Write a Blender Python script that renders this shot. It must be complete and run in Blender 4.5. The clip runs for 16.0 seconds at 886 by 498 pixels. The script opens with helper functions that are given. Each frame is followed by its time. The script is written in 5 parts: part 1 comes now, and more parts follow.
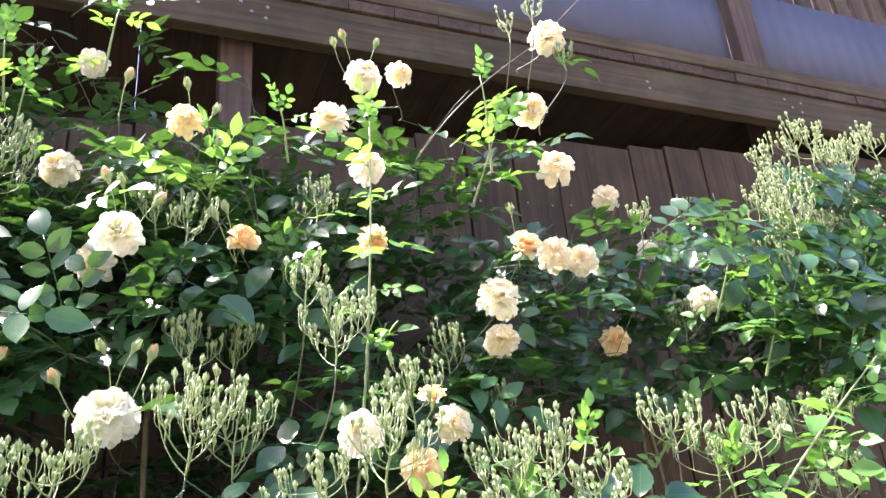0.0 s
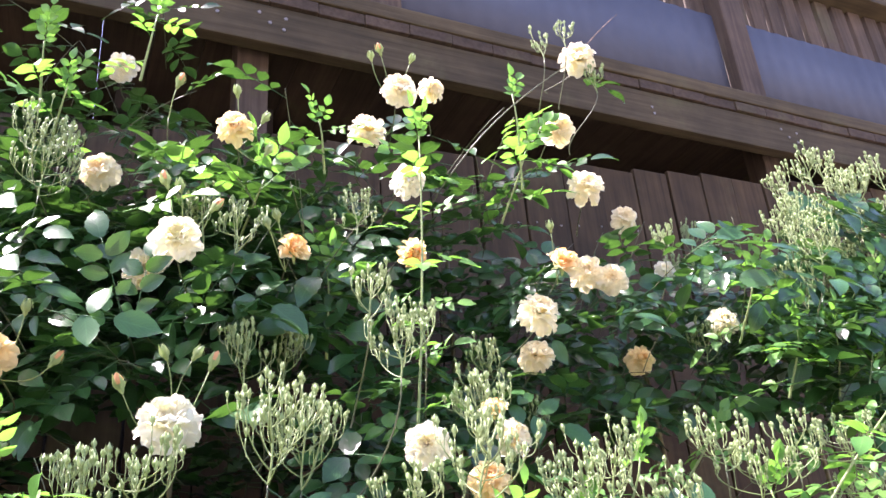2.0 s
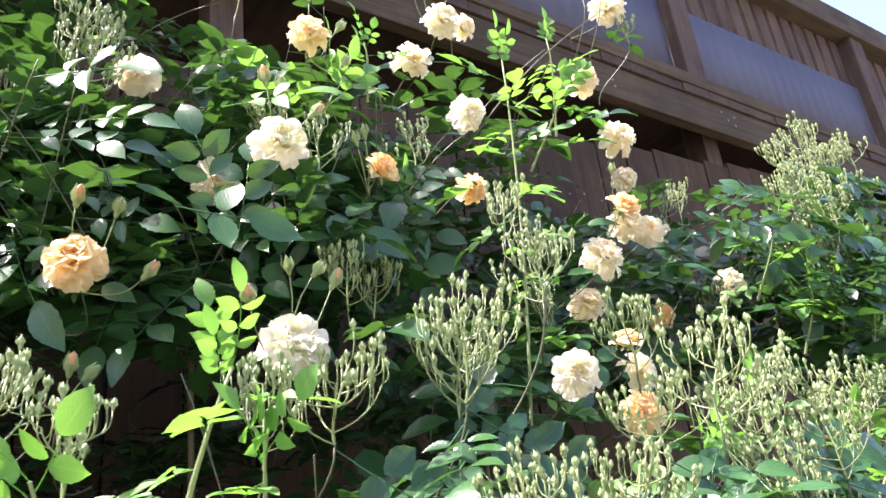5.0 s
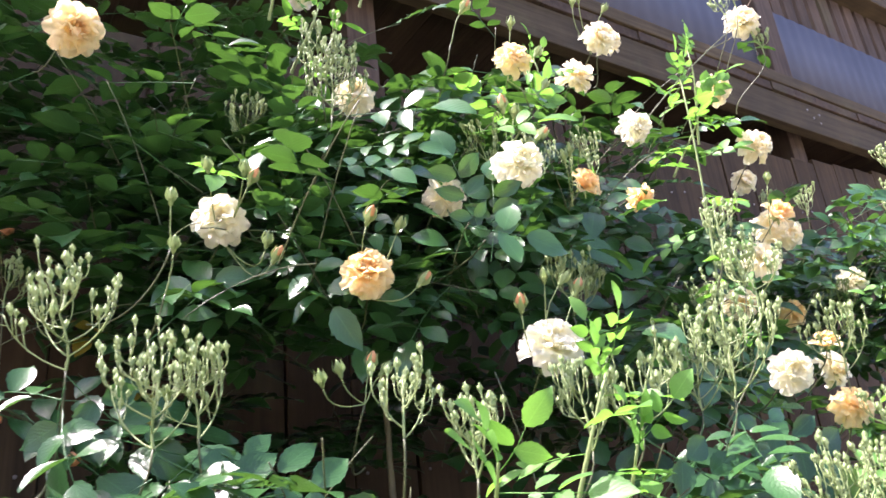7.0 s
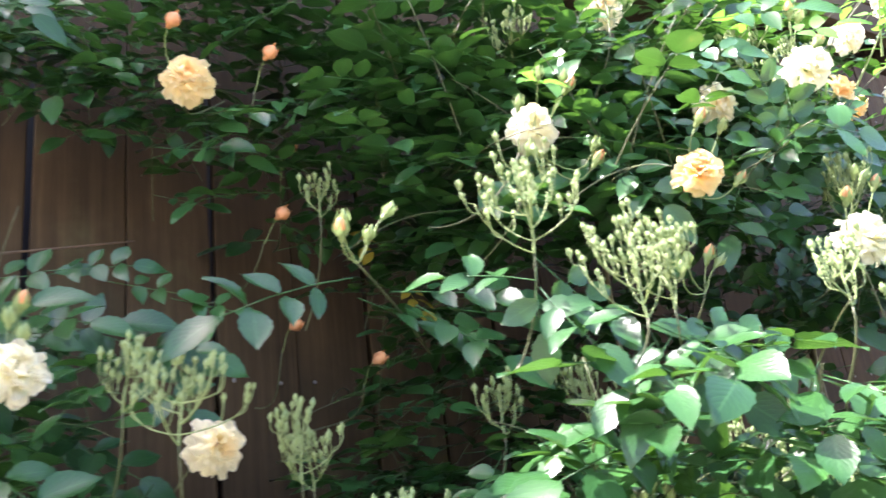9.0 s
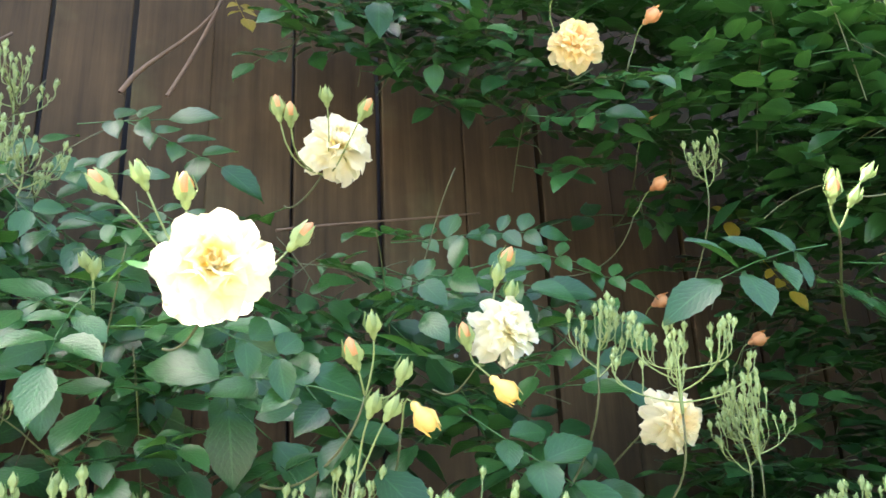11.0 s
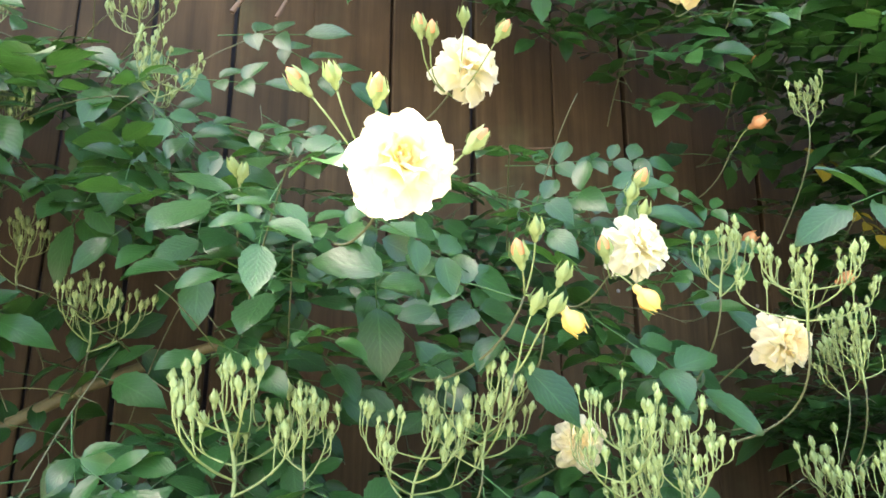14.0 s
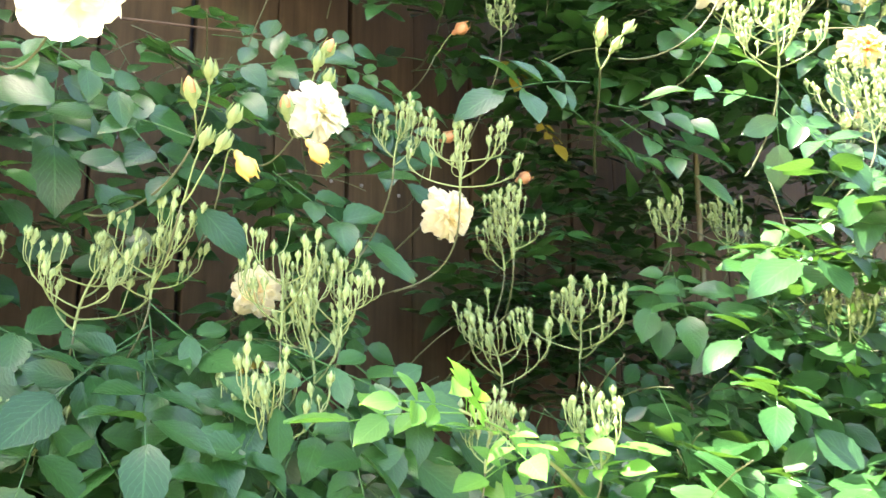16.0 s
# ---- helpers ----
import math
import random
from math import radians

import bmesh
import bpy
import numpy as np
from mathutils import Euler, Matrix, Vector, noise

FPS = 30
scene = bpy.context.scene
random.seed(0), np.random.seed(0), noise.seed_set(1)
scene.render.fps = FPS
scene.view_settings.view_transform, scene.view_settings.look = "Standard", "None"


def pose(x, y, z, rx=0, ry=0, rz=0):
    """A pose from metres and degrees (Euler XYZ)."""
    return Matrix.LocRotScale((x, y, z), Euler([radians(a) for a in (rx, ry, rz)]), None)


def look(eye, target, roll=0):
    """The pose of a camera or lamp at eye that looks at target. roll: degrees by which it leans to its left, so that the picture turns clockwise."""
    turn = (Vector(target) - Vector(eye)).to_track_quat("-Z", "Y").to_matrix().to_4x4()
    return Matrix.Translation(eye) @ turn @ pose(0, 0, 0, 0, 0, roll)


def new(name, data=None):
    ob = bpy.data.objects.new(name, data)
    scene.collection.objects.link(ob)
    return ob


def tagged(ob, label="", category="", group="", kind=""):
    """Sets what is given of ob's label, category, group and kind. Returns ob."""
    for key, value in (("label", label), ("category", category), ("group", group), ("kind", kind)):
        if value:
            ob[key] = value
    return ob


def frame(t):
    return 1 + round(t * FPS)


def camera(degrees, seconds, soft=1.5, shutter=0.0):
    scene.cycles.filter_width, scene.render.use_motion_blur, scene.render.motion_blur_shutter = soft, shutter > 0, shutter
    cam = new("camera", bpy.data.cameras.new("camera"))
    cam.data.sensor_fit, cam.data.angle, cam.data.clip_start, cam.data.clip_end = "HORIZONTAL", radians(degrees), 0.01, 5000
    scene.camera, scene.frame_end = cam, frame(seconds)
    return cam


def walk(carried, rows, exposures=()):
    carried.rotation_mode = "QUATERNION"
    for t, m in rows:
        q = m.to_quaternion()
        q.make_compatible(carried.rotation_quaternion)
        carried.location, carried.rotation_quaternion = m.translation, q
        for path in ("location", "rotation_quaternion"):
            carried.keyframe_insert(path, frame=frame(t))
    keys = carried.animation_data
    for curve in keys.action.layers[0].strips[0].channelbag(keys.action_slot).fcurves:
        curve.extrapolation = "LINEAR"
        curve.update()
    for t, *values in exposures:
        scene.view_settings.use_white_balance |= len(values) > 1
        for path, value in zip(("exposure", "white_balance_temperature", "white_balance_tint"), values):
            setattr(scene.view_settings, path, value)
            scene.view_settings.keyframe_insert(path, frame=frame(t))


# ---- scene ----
cam = camera(56.0, 16.0, shutter=0.25)
PATH = [
    (0, (0.397, -0.351, 1.431), (1.104, 1.328, 2.256), -5.0),
    (0.5, (0.381, -0.349, 1.435), (1.089, 1.324, 2.273), -4.5),
    (1, (0.358, -0.344, 1.433), (1.06, 1.325, 2.283), -4.0),
    (1.5, (0.318, -0.33, 1.434), (1.029, 1.332, 2.291), -3.2),
    (2, (0.272, -0.301, 1.432), (1.053, 1.326, 2.292), -4.6),
    (2.5, (0.257, -0.193, 1.442), (1.049, 1.402, 2.352), -4.7),
    (3, (0.25, -0.107, 1.435), (1.037, 1.46, 2.397), -4.8),
    (3.2, (0.222, -0.088, 1.436), (1.035, 1.474, 2.384), -4.3),
    (5.3, (-0.031, -0.019, 1.418), (1.073, 1.442, 2.222), -7.3),
    (5.5, (-0.065, -0.015, 1.419), (1.036, 1.447, 2.225), -7.1),
    (6, (-0.131, 0.021, 1.428), (0.963, 1.479, 2.252), -6.4),
    (6.5, (-0.204, 0.039, 1.436), (0.859, 1.52, 2.26), -5.6),
    (7, (-0.28, 0.019, 1.427), (0.769, 1.53, 2.211), -6.2),
    (7.5, (-0.321, 0.067, 1.418), (0.658, 1.63, 2.19), -6.4),
    (8, (-0.352, 0.136, 1.405), (0.579, 1.709, 2.217), -5.6),
    (8.5, (-0.466, 0.194, 1.396), (0.486, 1.755, 2.207), -4.1),
    (9, (-0.661, 0.205, 1.403), (0.399, 1.772, 2.053), -7.3),
    (9.5, (-0.83, 0.242, 1.408), (0.158, 1.849, 2.072), -6.1),
    (10, (-0.848, 0.33, 1.413), (-0.042, 2.032, 2.088), -4.7),
    (10.2, (-0.857, 0.353, 1.414), (-0.098, 2.074, 2.094), -3.7),
    (12.3, (-1.044, 0.417, 1.412), (-0.291, 2.167, 2.021), -1.2),
    (12.5, (-1.051, 0.417, 1.413), (-0.308, 2.177, 2.007), -1.1),
    (13, (-1.066, 0.412, 1.401), (-0.339, 2.18, 1.987), -0.9),
    (13.5, (-1.073, 0.414, 1.386), (-0.359, 2.191, 1.961), 0.3),
    (14, (-1.045, 0.423, 1.369), (-0.33, 2.206, 1.926), 0.3),
    (14.5, (-1.02, 0.41, 1.345), (-0.177, 2.155, 1.84), 1.5),
    (15, (-1.001, 0.367, 1.32), (-0.002, 2.042, 1.766), 0.5),
    (15.5, (-0.952, 0.365, 1.31), (0.14, 1.986, 1.732), 0.5),
    (16, (-1.0, 0.343, 1.28), (0.227, 1.872, 1.676), -0.2),
]
EXPOSURES = [(0, 2.54, 6150, 38), (2.0, 2.43, 6150, 38), (3.0, 2.34, 6150, 38), (6.0, 2.16, 6250, 34), (7.6, 2.40, 6250, 34), (8.5, 2.72, 6200, 29), (9.5, 3.13, 6250, 21), (10.2, 3.32, 6300, 11), (12.0, 3.05, 6600, 15), (12.9, 3.16, 6800, 17), (14.0, 3.50, 6950, 15), (15.0, 3.79, 7000, 15), (16.0, 3.76, 7100, 16)]
walk(cam, [(t, look(eye, target, roll)) for t, eye, target, roll in PATH], EXPOSURES)

# ---- world, sun, exposure ----
world = bpy.data.worlds.new("sky")
scene.world = world
world.use_nodes = True
_sky = world.node_tree.nodes.new("ShaderNodeTexSky")
_sky.sky_type = "NISHITA"
_sky.sun_disc = False
SUN_DIR = Vector((-0.48, 0.24, 1.0)).normalized()
_sky.sun_elevation = math.asin(SUN_DIR.z)
_sky.sun_rotation = math.atan2(SUN_DIR.x, SUN_DIR.y)
_sky.dust_density = 3.0
_bg = world.node_tree.nodes["Background"]
_bg.inputs["Strength"].default_value = 0.135
world.node_tree.links.new(_sky.outputs[0], _bg.inputs[0])
sun = new("sun", bpy.data.lights.new("sun", "SUN"))
sun.data.energy = 5.0
sun.data.angle = radians(0.53)
sun.data.color = (1.0, 0.95, 0.86)
sun.matrix_world = look(SUN_DIR * 20, (0, 0, 0))


# ---- materials ----
def material(name):
    m = bpy.data.materials.new(name)
    m.use_nodes = True
    nt = m.node_tree
    return m, nt, nt.nodes["Principled BSDF"], nt.nodes["Material Output"]


def node(nt, kind, **inputs):
    n = nt.nodes.new(kind)
    for k, v in inputs.items():
        n.inputs[k.replace("_", " ")].default_value = v
    return n


def ramp(nt, fac, stops):
    r = nt.nodes.new("ShaderNodeValToRGB")
    els = r.color_ramp.elements
    while len(els) < len(stops):
        els.new(0.5)
    for e, (p, c) in zip(els, stops):
        e.position, e.color = p, (*c, 1)
    nt.links.new(fac, r.inputs[0])
    return r.outputs[0]


def mixed(nt, a, b, fac, mode="MIX"):
    n = nt.nodes.new("ShaderNodeMix")
    n.data_type, n.blend_type = "RGBA", mode
    for sock, v in ((n.inputs[0], fac), (n.inputs[6], a), (n.inputs[7], b)):
        if hasattr(v, "links"):
            nt.links.new(v, sock)
        else:
            sock.default_value = (*v, 1) if isinstance(v, tuple) else v
    return n.outputs[2]


def maths(nt, op, a, b=0.0):
    n = nt.nodes.new("ShaderNodeMath")
    n.operation = op
    for sock, v in zip(n.inputs, (a, b)):
        if hasattr(v, "links"):
            nt.links.new(v, sock)
        else:
            sock.default_value = v
    return n.outputs[0]


def bump(nt, shader, height, strength, distance):
    b = nt.nodes.new("ShaderNodeBump")
    b.inputs["Strength"].default_value = strength
    b.inputs["Distance"].default_value = distance
    nt.links.new(height, b.inputs["Height"])
    nt.links.new(b.outputs[0], shader.inputs["Normal"])


def random_of(nt):
    return nt.nodes.new("ShaderNodeObjectInfo").outputs["Random"]


def island(nt):
    return nt.nodes.new("ShaderNodeNewGeometry").outputs["Random Per Island"]


def wood(name, dark, light, rough=0.75, along="z"):
    """Weathered board: long grain along one axis, blotches and green algae."""
    m, nt, p, _ = material(name)
    co = nt.nodes.new("ShaderNodeTexCoord").outputs["Object"]
    mp = nt.nodes.new("ShaderNodeMapping")
    mp.inputs["Scale"].default_value = {"z": (60, 60, 2.5), "x": (2.5, 60, 60), "y": (60, 2.5, 60)}[along]
    off = nt.nodes.new("ShaderNodeVectorMath")
    nt.links.new(co, off.inputs[0])
    r = maths(nt, "MULTIPLY", random_of(nt), 37.0)
    nt.links.new(r, off.inputs[1])
    nt.links.new(off.outputs[0], mp.inputs[0])
    grain = node(nt, "ShaderNodeTexNoise", Scale=1.0, Detail=6.0, Roughness=0.65)
    nt.links.new(mp.outputs[0], grain.inputs["Vector"])
    blotch = node(nt, "ShaderNodeTexNoise", Scale=5.0, Detail=4.0, Roughness=0.6)
    nt.links.new(off.outputs[0], blotch.inputs["Vector"])
    col = ramp(nt, grain.outputs[0], [(0.3, dark), (0.7, light)])
    tone = ramp(nt, random_of(nt), [(0.0, (0.86, 0.86, 0.86)), (1.0, (1.10, 1.08, 1.05))])
    col = mixed(nt, col, tone, 1.0, "MULTIPLY")
    stain = ramp(nt, blotch.outputs[0], [(0.35, (0.62, 0.62, 0.58)), (0.62, (1.08, 1.05, 1.0))])
    col = mixed(nt, col, stain, 0.8, "MULTIPLY")
    algae = node(nt, "ShaderNodeTexNoise", Scale=2.3, Detail=5.0, Roughness=0.7)
    nt.links.new(off.outputs[0], algae.inputs["Vector"])
    am = ramp(nt, algae.outputs[0], [(0.55, (0, 0, 0)), (0.75, (0.5, 0.5, 0.5))])
    col = mixed(nt, col, (0.10, 0.105, 0.045), am)
    nt.links.new(col, p.inputs["Base Color"])
    p.inputs["Roughness"].default_value = rough
    p.inputs["Specular IOR Level"].default_value = 0.2
    bump(nt, p, grain.outputs[0], 0.5, 0.002)
    return m


def leafy(name, deep, fresh, glow, gloss, trans, per_island=False):
    """Leaf blade: midrib and side veins, colour drift from leaf to leaf, sheen above and light through the blade."""
    m, nt, p, out = material(name)
    uv = nt.nodes.new("ShaderNodeUVMap").outputs[0]
    sep = nt.nodes.new("ShaderNodeSeparateXYZ")
    nt.links.new(uv, sep.inputs[0])
    u, v = sep.outputs[0], maths(nt, "ABSOLUTE", maths(nt, "SUBTRACT", sep.outputs[1], 0.5))
    phase = maths(nt, "SUBTRACT", maths(nt, "MULTIPLY", u, 8.0), maths(nt, "MULTIPLY", v, 7.0))
    saw = maths(nt, "ABSOLUTE", maths(nt, "SUBTRACT", maths(nt, "FRACT", phase), 0.5))
    vein = maths(nt, "MAXIMUM", maths(nt, "LESS_THAN", saw, 0.045), maths(nt, "LESS_THAN", v, 0.022))
    rnd = island(nt) if per_island else random_of(nt)
    spots = node(nt, "ShaderNodeTexNoise", Scale=45.0, Detail=4.0)
    base = ramp(nt, rnd, [(0.0, deep), (0.6, tuple((a + b) / 2 for a, b in zip(deep, fresh))), (1.0, fresh)])
    mott = ramp(nt, spots.outputs[0], [(0.3, (0.8, 0.82, 0.8)), (0.7, (1.15, 1.12, 1.1))])
    base = mixed(nt, base, mott, 1.0, "MULTIPLY")
    base = mixed(nt, base, tuple(min(1, c * 1.7 + 0.012) for c in fresh), maths(nt, "MULTIPLY", vein, 0.30))
    nt.links.new(base, p.inputs["Base Color"])
    p.inputs["Roughness"].default_value = gloss
    p.inputs["Specular IOR Level"].default_value = 0.40
    hgt = maths(nt, "ADD", maths(nt, "MULTIPLY", saw, 0.4), maths(nt, "MULTIPLY", spots.outputs[0], 0.6))
    bump(nt, p, hgt, 0.35, 0.0015)
    tr = nt.nodes.new("ShaderNodeBsdfTranslucent")
    tr.inputs[0].default_value = (*glow, 1)
    mx = nt.nodes.new("ShaderNodeMixShader")
    mx.inputs[0].default_value = trans
    nt.links.new(p.outputs[0], mx.inputs[1])
    nt.links.new(tr.outputs[0], mx.inputs[2])
    nt.links.new(mx.outputs[0], out.inputs[0])
    return m


def petal(name, edge, heart):
    """Petal: heart colour to edge colour by the petal's own depth in the flower, light passing through."""
    m, nt, p, out = material(name)
    at = nt.nodes.new("ShaderNodeAttribute")
    at.attribute_name = "depth"
    nz = node(nt, "ShaderNodeTexNoise", Scale=60.0, Detail=3.0)
    f = maths(nt, "ADD", at.outputs["Fac"], maths(nt, "MULTIPLY", maths(nt, "SUBTRACT", nz.outputs[0], 0.5), 0.25))
    f = maths(nt, "ADD", f, maths(nt, "MULTIPLY", maths(nt, "SUBTRACT", random_of(nt), 0.5), 0.25))
    col = ramp(nt, f, [(0.05, edge), (0.95, heart)])
    nt.links.new(col, p.inputs["Base Color"])
    p.inputs["Roughness"].default_value = 0.55
    p.inputs["Specular IOR Level"].default_value = 0.25
    wav = node(nt, "ShaderNodeTexNoise", Scale=160.0, Detail=2.0)
    bump(nt, p, wav.outputs[0], 0.25, 0.0008)
    tr = nt.nodes.new("ShaderNodeBsdfTranslucent")
    nt.links.new(col, tr.inputs[0])
    mx = nt.nodes.new("ShaderNodeMixShader")
    mx.inputs[0].default_value = 0.72
    nt.links.new(p.outputs[0], mx.inputs[1])
    nt.links.new(tr.outputs[0], mx.inputs[2])
    nt.links.new(mx.outputs[0], out.inputs[0])
    return m


def plain(name, a, b, scale, rough, strength=0.3, dist=0.001, metal=0.0, trans=0.0):
    m, nt, p, out = material(name)
    co = nt.nodes.new("ShaderNodeTexCoord").outputs["Object"]
    n1 = node(nt, "ShaderNodeTexNoise", Scale=scale, Detail=5.0, Roughness=0.6)
    n2 = node(nt, "ShaderNodeTexNoise", Scale=scale * 6, Detail=3.0)
    nt.links.new(co, n1.inputs["Vector"])
    nt.links.new(co, n2.inputs["Vector"])
    f = maths(nt, "ADD", maths(nt, "MULTIPLY", n1.outputs[0], 0.7), maths(nt, "MULTIPLY", n2.outputs[0], 0.3))
    col = ramp(nt, f, [(0.3, a), (0.7, b)])
    nt.links.new(col, p.inputs["Base Color"])
    p.inputs["Roughness"].default_value = rough
    p.inputs["Metallic"].default_value = metal
    bump(nt, p, n2.outputs[0], strength, dist)
    if trans:
        tr = nt.nodes.new("ShaderNodeBsdfTranslucent")
        nt.links.new(col, tr.inputs[0])
        mx = nt.nodes.new("ShaderNodeMixShader")
        mx.inputs[0].default_value = trans
        nt.links.new(p.outputs[0], mx.inputs[1])
        nt.links.new(tr.outputs[0], mx.inputs[2])
        nt.links.new(mx.outputs[0], out.inputs[0])
    return m


WOOD_FENCE = wood("fence_board", (0.030, 0.0208, 0.0104), (0.069, 0.047, 0.0230))
WOOD_BEAM = wood("deck_beam", (0.036, 0.029, 0.0145), (0.082, 0.066, 0.036), along="x")
WOOD_DECK = wood("deck_board", (0.038, 0.028, 0.019), (0.075, 0.056, 0.038), along="y")
WOOD_POST = wood("post_wood", (0.046, 0.034, 0.025), (0.105, 0.080, 0.058))
SHEET = plain("corrugated_sheet", (0.040, 0.047, 0.064), (0.058, 0.067, 0.088), 3.0, 0.7, 0.15)
# unseen ground, pale so that it throws sunlight up onto leaves and fence
BOUNCE_SOIL = plain("bounce_soil", (0.17, 0.145, 0.115), (0.33, 0.29, 0.235), 14.0, 0.95, 0.9, 0.02)
SCREW = plain("screw_zinc", (0.14, 0.13, 0.12), (0.26, 0.25, 0.23), 300.0, 0.6, metal=0.6)
# near-black: the shade under the deck put into the colour
SHADE_DARK = plain("shade_wall", (0.020, 0.017, 0.014), (0.036, 0.030, 0.025), 4.0, 0.85)
LEAF = leafy("rose_leaf", (0.0120, 0.049, 0.0155), (0.033, 0.108, 0.027), (0.10, 0.26, 0.03), 0.28, 0.16)
LEAF_MASS = leafy("rose_leaf_mass", (0.0120, 0.049, 0.0155), (0.033, 0.108, 0.027), (0.10, 0.26, 0.03), 0.28, 0.16, True)
LEAF_LIME = leafy("young_leaf", (0.06, 0.18, 0.035), (0.12, 0.27, 0.05), (0.20, 0.50, 0.05), 0.45, 0.38)
LEAF_OLD = leafy("yellowing_leaf", (0.20, 0.17, 0.02), (0.34, 0.27, 0.03), (0.45, 0.35, 0.04), 0.5, 0.35)
PETAL_CREAM = petal("petal_cream", (0.945, 0.912, 0.70), (0.94, 0.76, 0.39))
PETAL_APRICOT = petal("petal_apricot", (0.95, 0.85, 0.52), (0.95, 0.62, 0.20))
PETAL_WHITE = petal("petal_white", (0.94, 0.93, 0.77), (0.935, 0.845, 0.55))
PETAL_YELLOW = petal("petal_yellow", (0.95, 0.92, 0.72), (0.95, 0.83, 0.40))
BUD_GREEN = plain("bud_green", (0.19, 0.285, 0.095), (0.32, 0.41, 0.165), 120.0, 0.5, trans=0.2)
BUD_PEACH = plain("bud_peach", (0.62, 0.26, 0.10), (0.78, 0.46, 0.22), 90.0, 0.5, trans=0.3)
STALK = plain("stalk_green", (0.14, 0.21, 0.065), (0.26, 0.33, 0.12), 90.0, 0.5, trans=0.15)
SHOOT = plain("shoot_green", (0.04, 0.055, 0.02), (0.085, 0.095, 0.035), 60.0, 0.5)
CANE = plain("cane_bark", (0.075, 0.075, 0.03), (0.17, 0.14, 0.06), 40.0, 0.6)
TWIG = plain("dry_twig", (0.075, 0.05, 0.03), (0.15, 0.10, 0.062), 50.0, 0.8)


# ---- mesh tools ----
def part(name, bm, mat, parent, label=""):
    """One mesh object from a bmesh (or shared mesh data) under a thing or a part."""
    if isinstance(bm, bmesh.types.BMesh):
        me = bpy.data.meshes.new(name)
        bm.to_mesh(me)
        bm.free()
    else:
        me = bm
    if mat and not me.materials:
        me.materials.append(mat)
    ob = new(name, me)
    ob.parent = parent
    if label:
        ob["label"] = label
    return ob


def smooth(me):
    me.polygons.foreach_set("use_smooth", [True] * len(me.polygons))
    return me


def box(bm, lo, hi, bevel=0.0, m=None):
    vs = bmesh.ops.create_cube(bm, size=1.0)["verts"]
    for v in vs:
        v.co = Vector([(lo[i] + hi[i]) / 2 + v.co[i] * (hi[i] - lo[i]) for i in range(3)])
    if bevel:
        es = list({e for v in vs for e in v.link_edges})
        vs = bmesh.ops.bevel(bm, geom=es, offset=bevel, segments=2, affect="EDGES", profile=0.6)["verts"]
    if m is not None:
        bmesh.ops.transform(bm, matrix=m, verts=vs)
    return vs


def box_mesh(name, lo, hi, bevel=0.003):
    bm = bmesh.new()
    box(bm, lo, hi, bevel)
    me = bpy.data.meshes.new(name)
    bm.to_mesh(me)
    bm.free()
    return me


def tube(verts, faces, pts, r0, r1, sides=5):
    """Append a tapered tube along pts to the lists."""
    base = len(verts)
    n = len(pts)
    t = (pts[1] - pts[0]).normalized()
    a = t.orthogonal().normalized()
    for i, p in enumerate(pts):
        t = (pts[min(i + 1, n - 1)] - pts[max(i - 1, 0)]).normalized()
        a = (a - t * a.dot(t)).normalized()
        b = t.cross(a)
        r = r0 + (r1 - r0) * i / (n - 1)
        for k in range(sides):
            w = 2 * math.pi * k / sides
            verts.append(p + a * (r * math.cos(w)) + b * (r * math.sin(w)))
    for i in range(n - 1):
        for k in range(sides):
            k2 = (k + 1) % sides
            faces.append((base + i * sides + k, base + i * sides + k2, base + (i + 1) * sides + k2, base + (i + 1) * sides + k))
    faces.append(tuple(base + (n - 1) * sides + k for k in range(sides)))
    return verts


def bezier(a, b, c, d, n):
    out = []
    for i in range(n + 1):
        t = i / n
        s = 1 - t
        out.append(a * s ** 3 + b * 3 * s * s * t + c * 3 * s * t * t + d * t ** 3)
    return out


def mesh_of(name, verts, faces, mat):
    me = bpy.data.meshes.new(name)
    me.from_pydata([tuple(v) for v in verts], [], faces)
    me.materials.append(mat)
    return smooth(me)


# ---- ground, fence, deck ----
def ground():
    bm = bmesh.new()
    bmesh.ops.create_grid(bm, x_segments=60, y_segments=60, size=40)
    for v in bm.verts:
        v.co.z = -0.15 + 0.05 * noise.noise(v.co * 0.7) * min(1, abs(v.co.y) + 0.2)
    me = bpy.data.meshes.new("ground")
    bm.to_mesh(me)
    bm.free()
    me.materials.append(BOUNCE_SOIL)
    tagged(new("ground", smooth(me)), "unseen earth below the roses, made pale to bounce light up", "ground", kind="structure")


FENCE_Y = 1.60


def fence_top(x):
    return 2.650 + 0.0915 * x


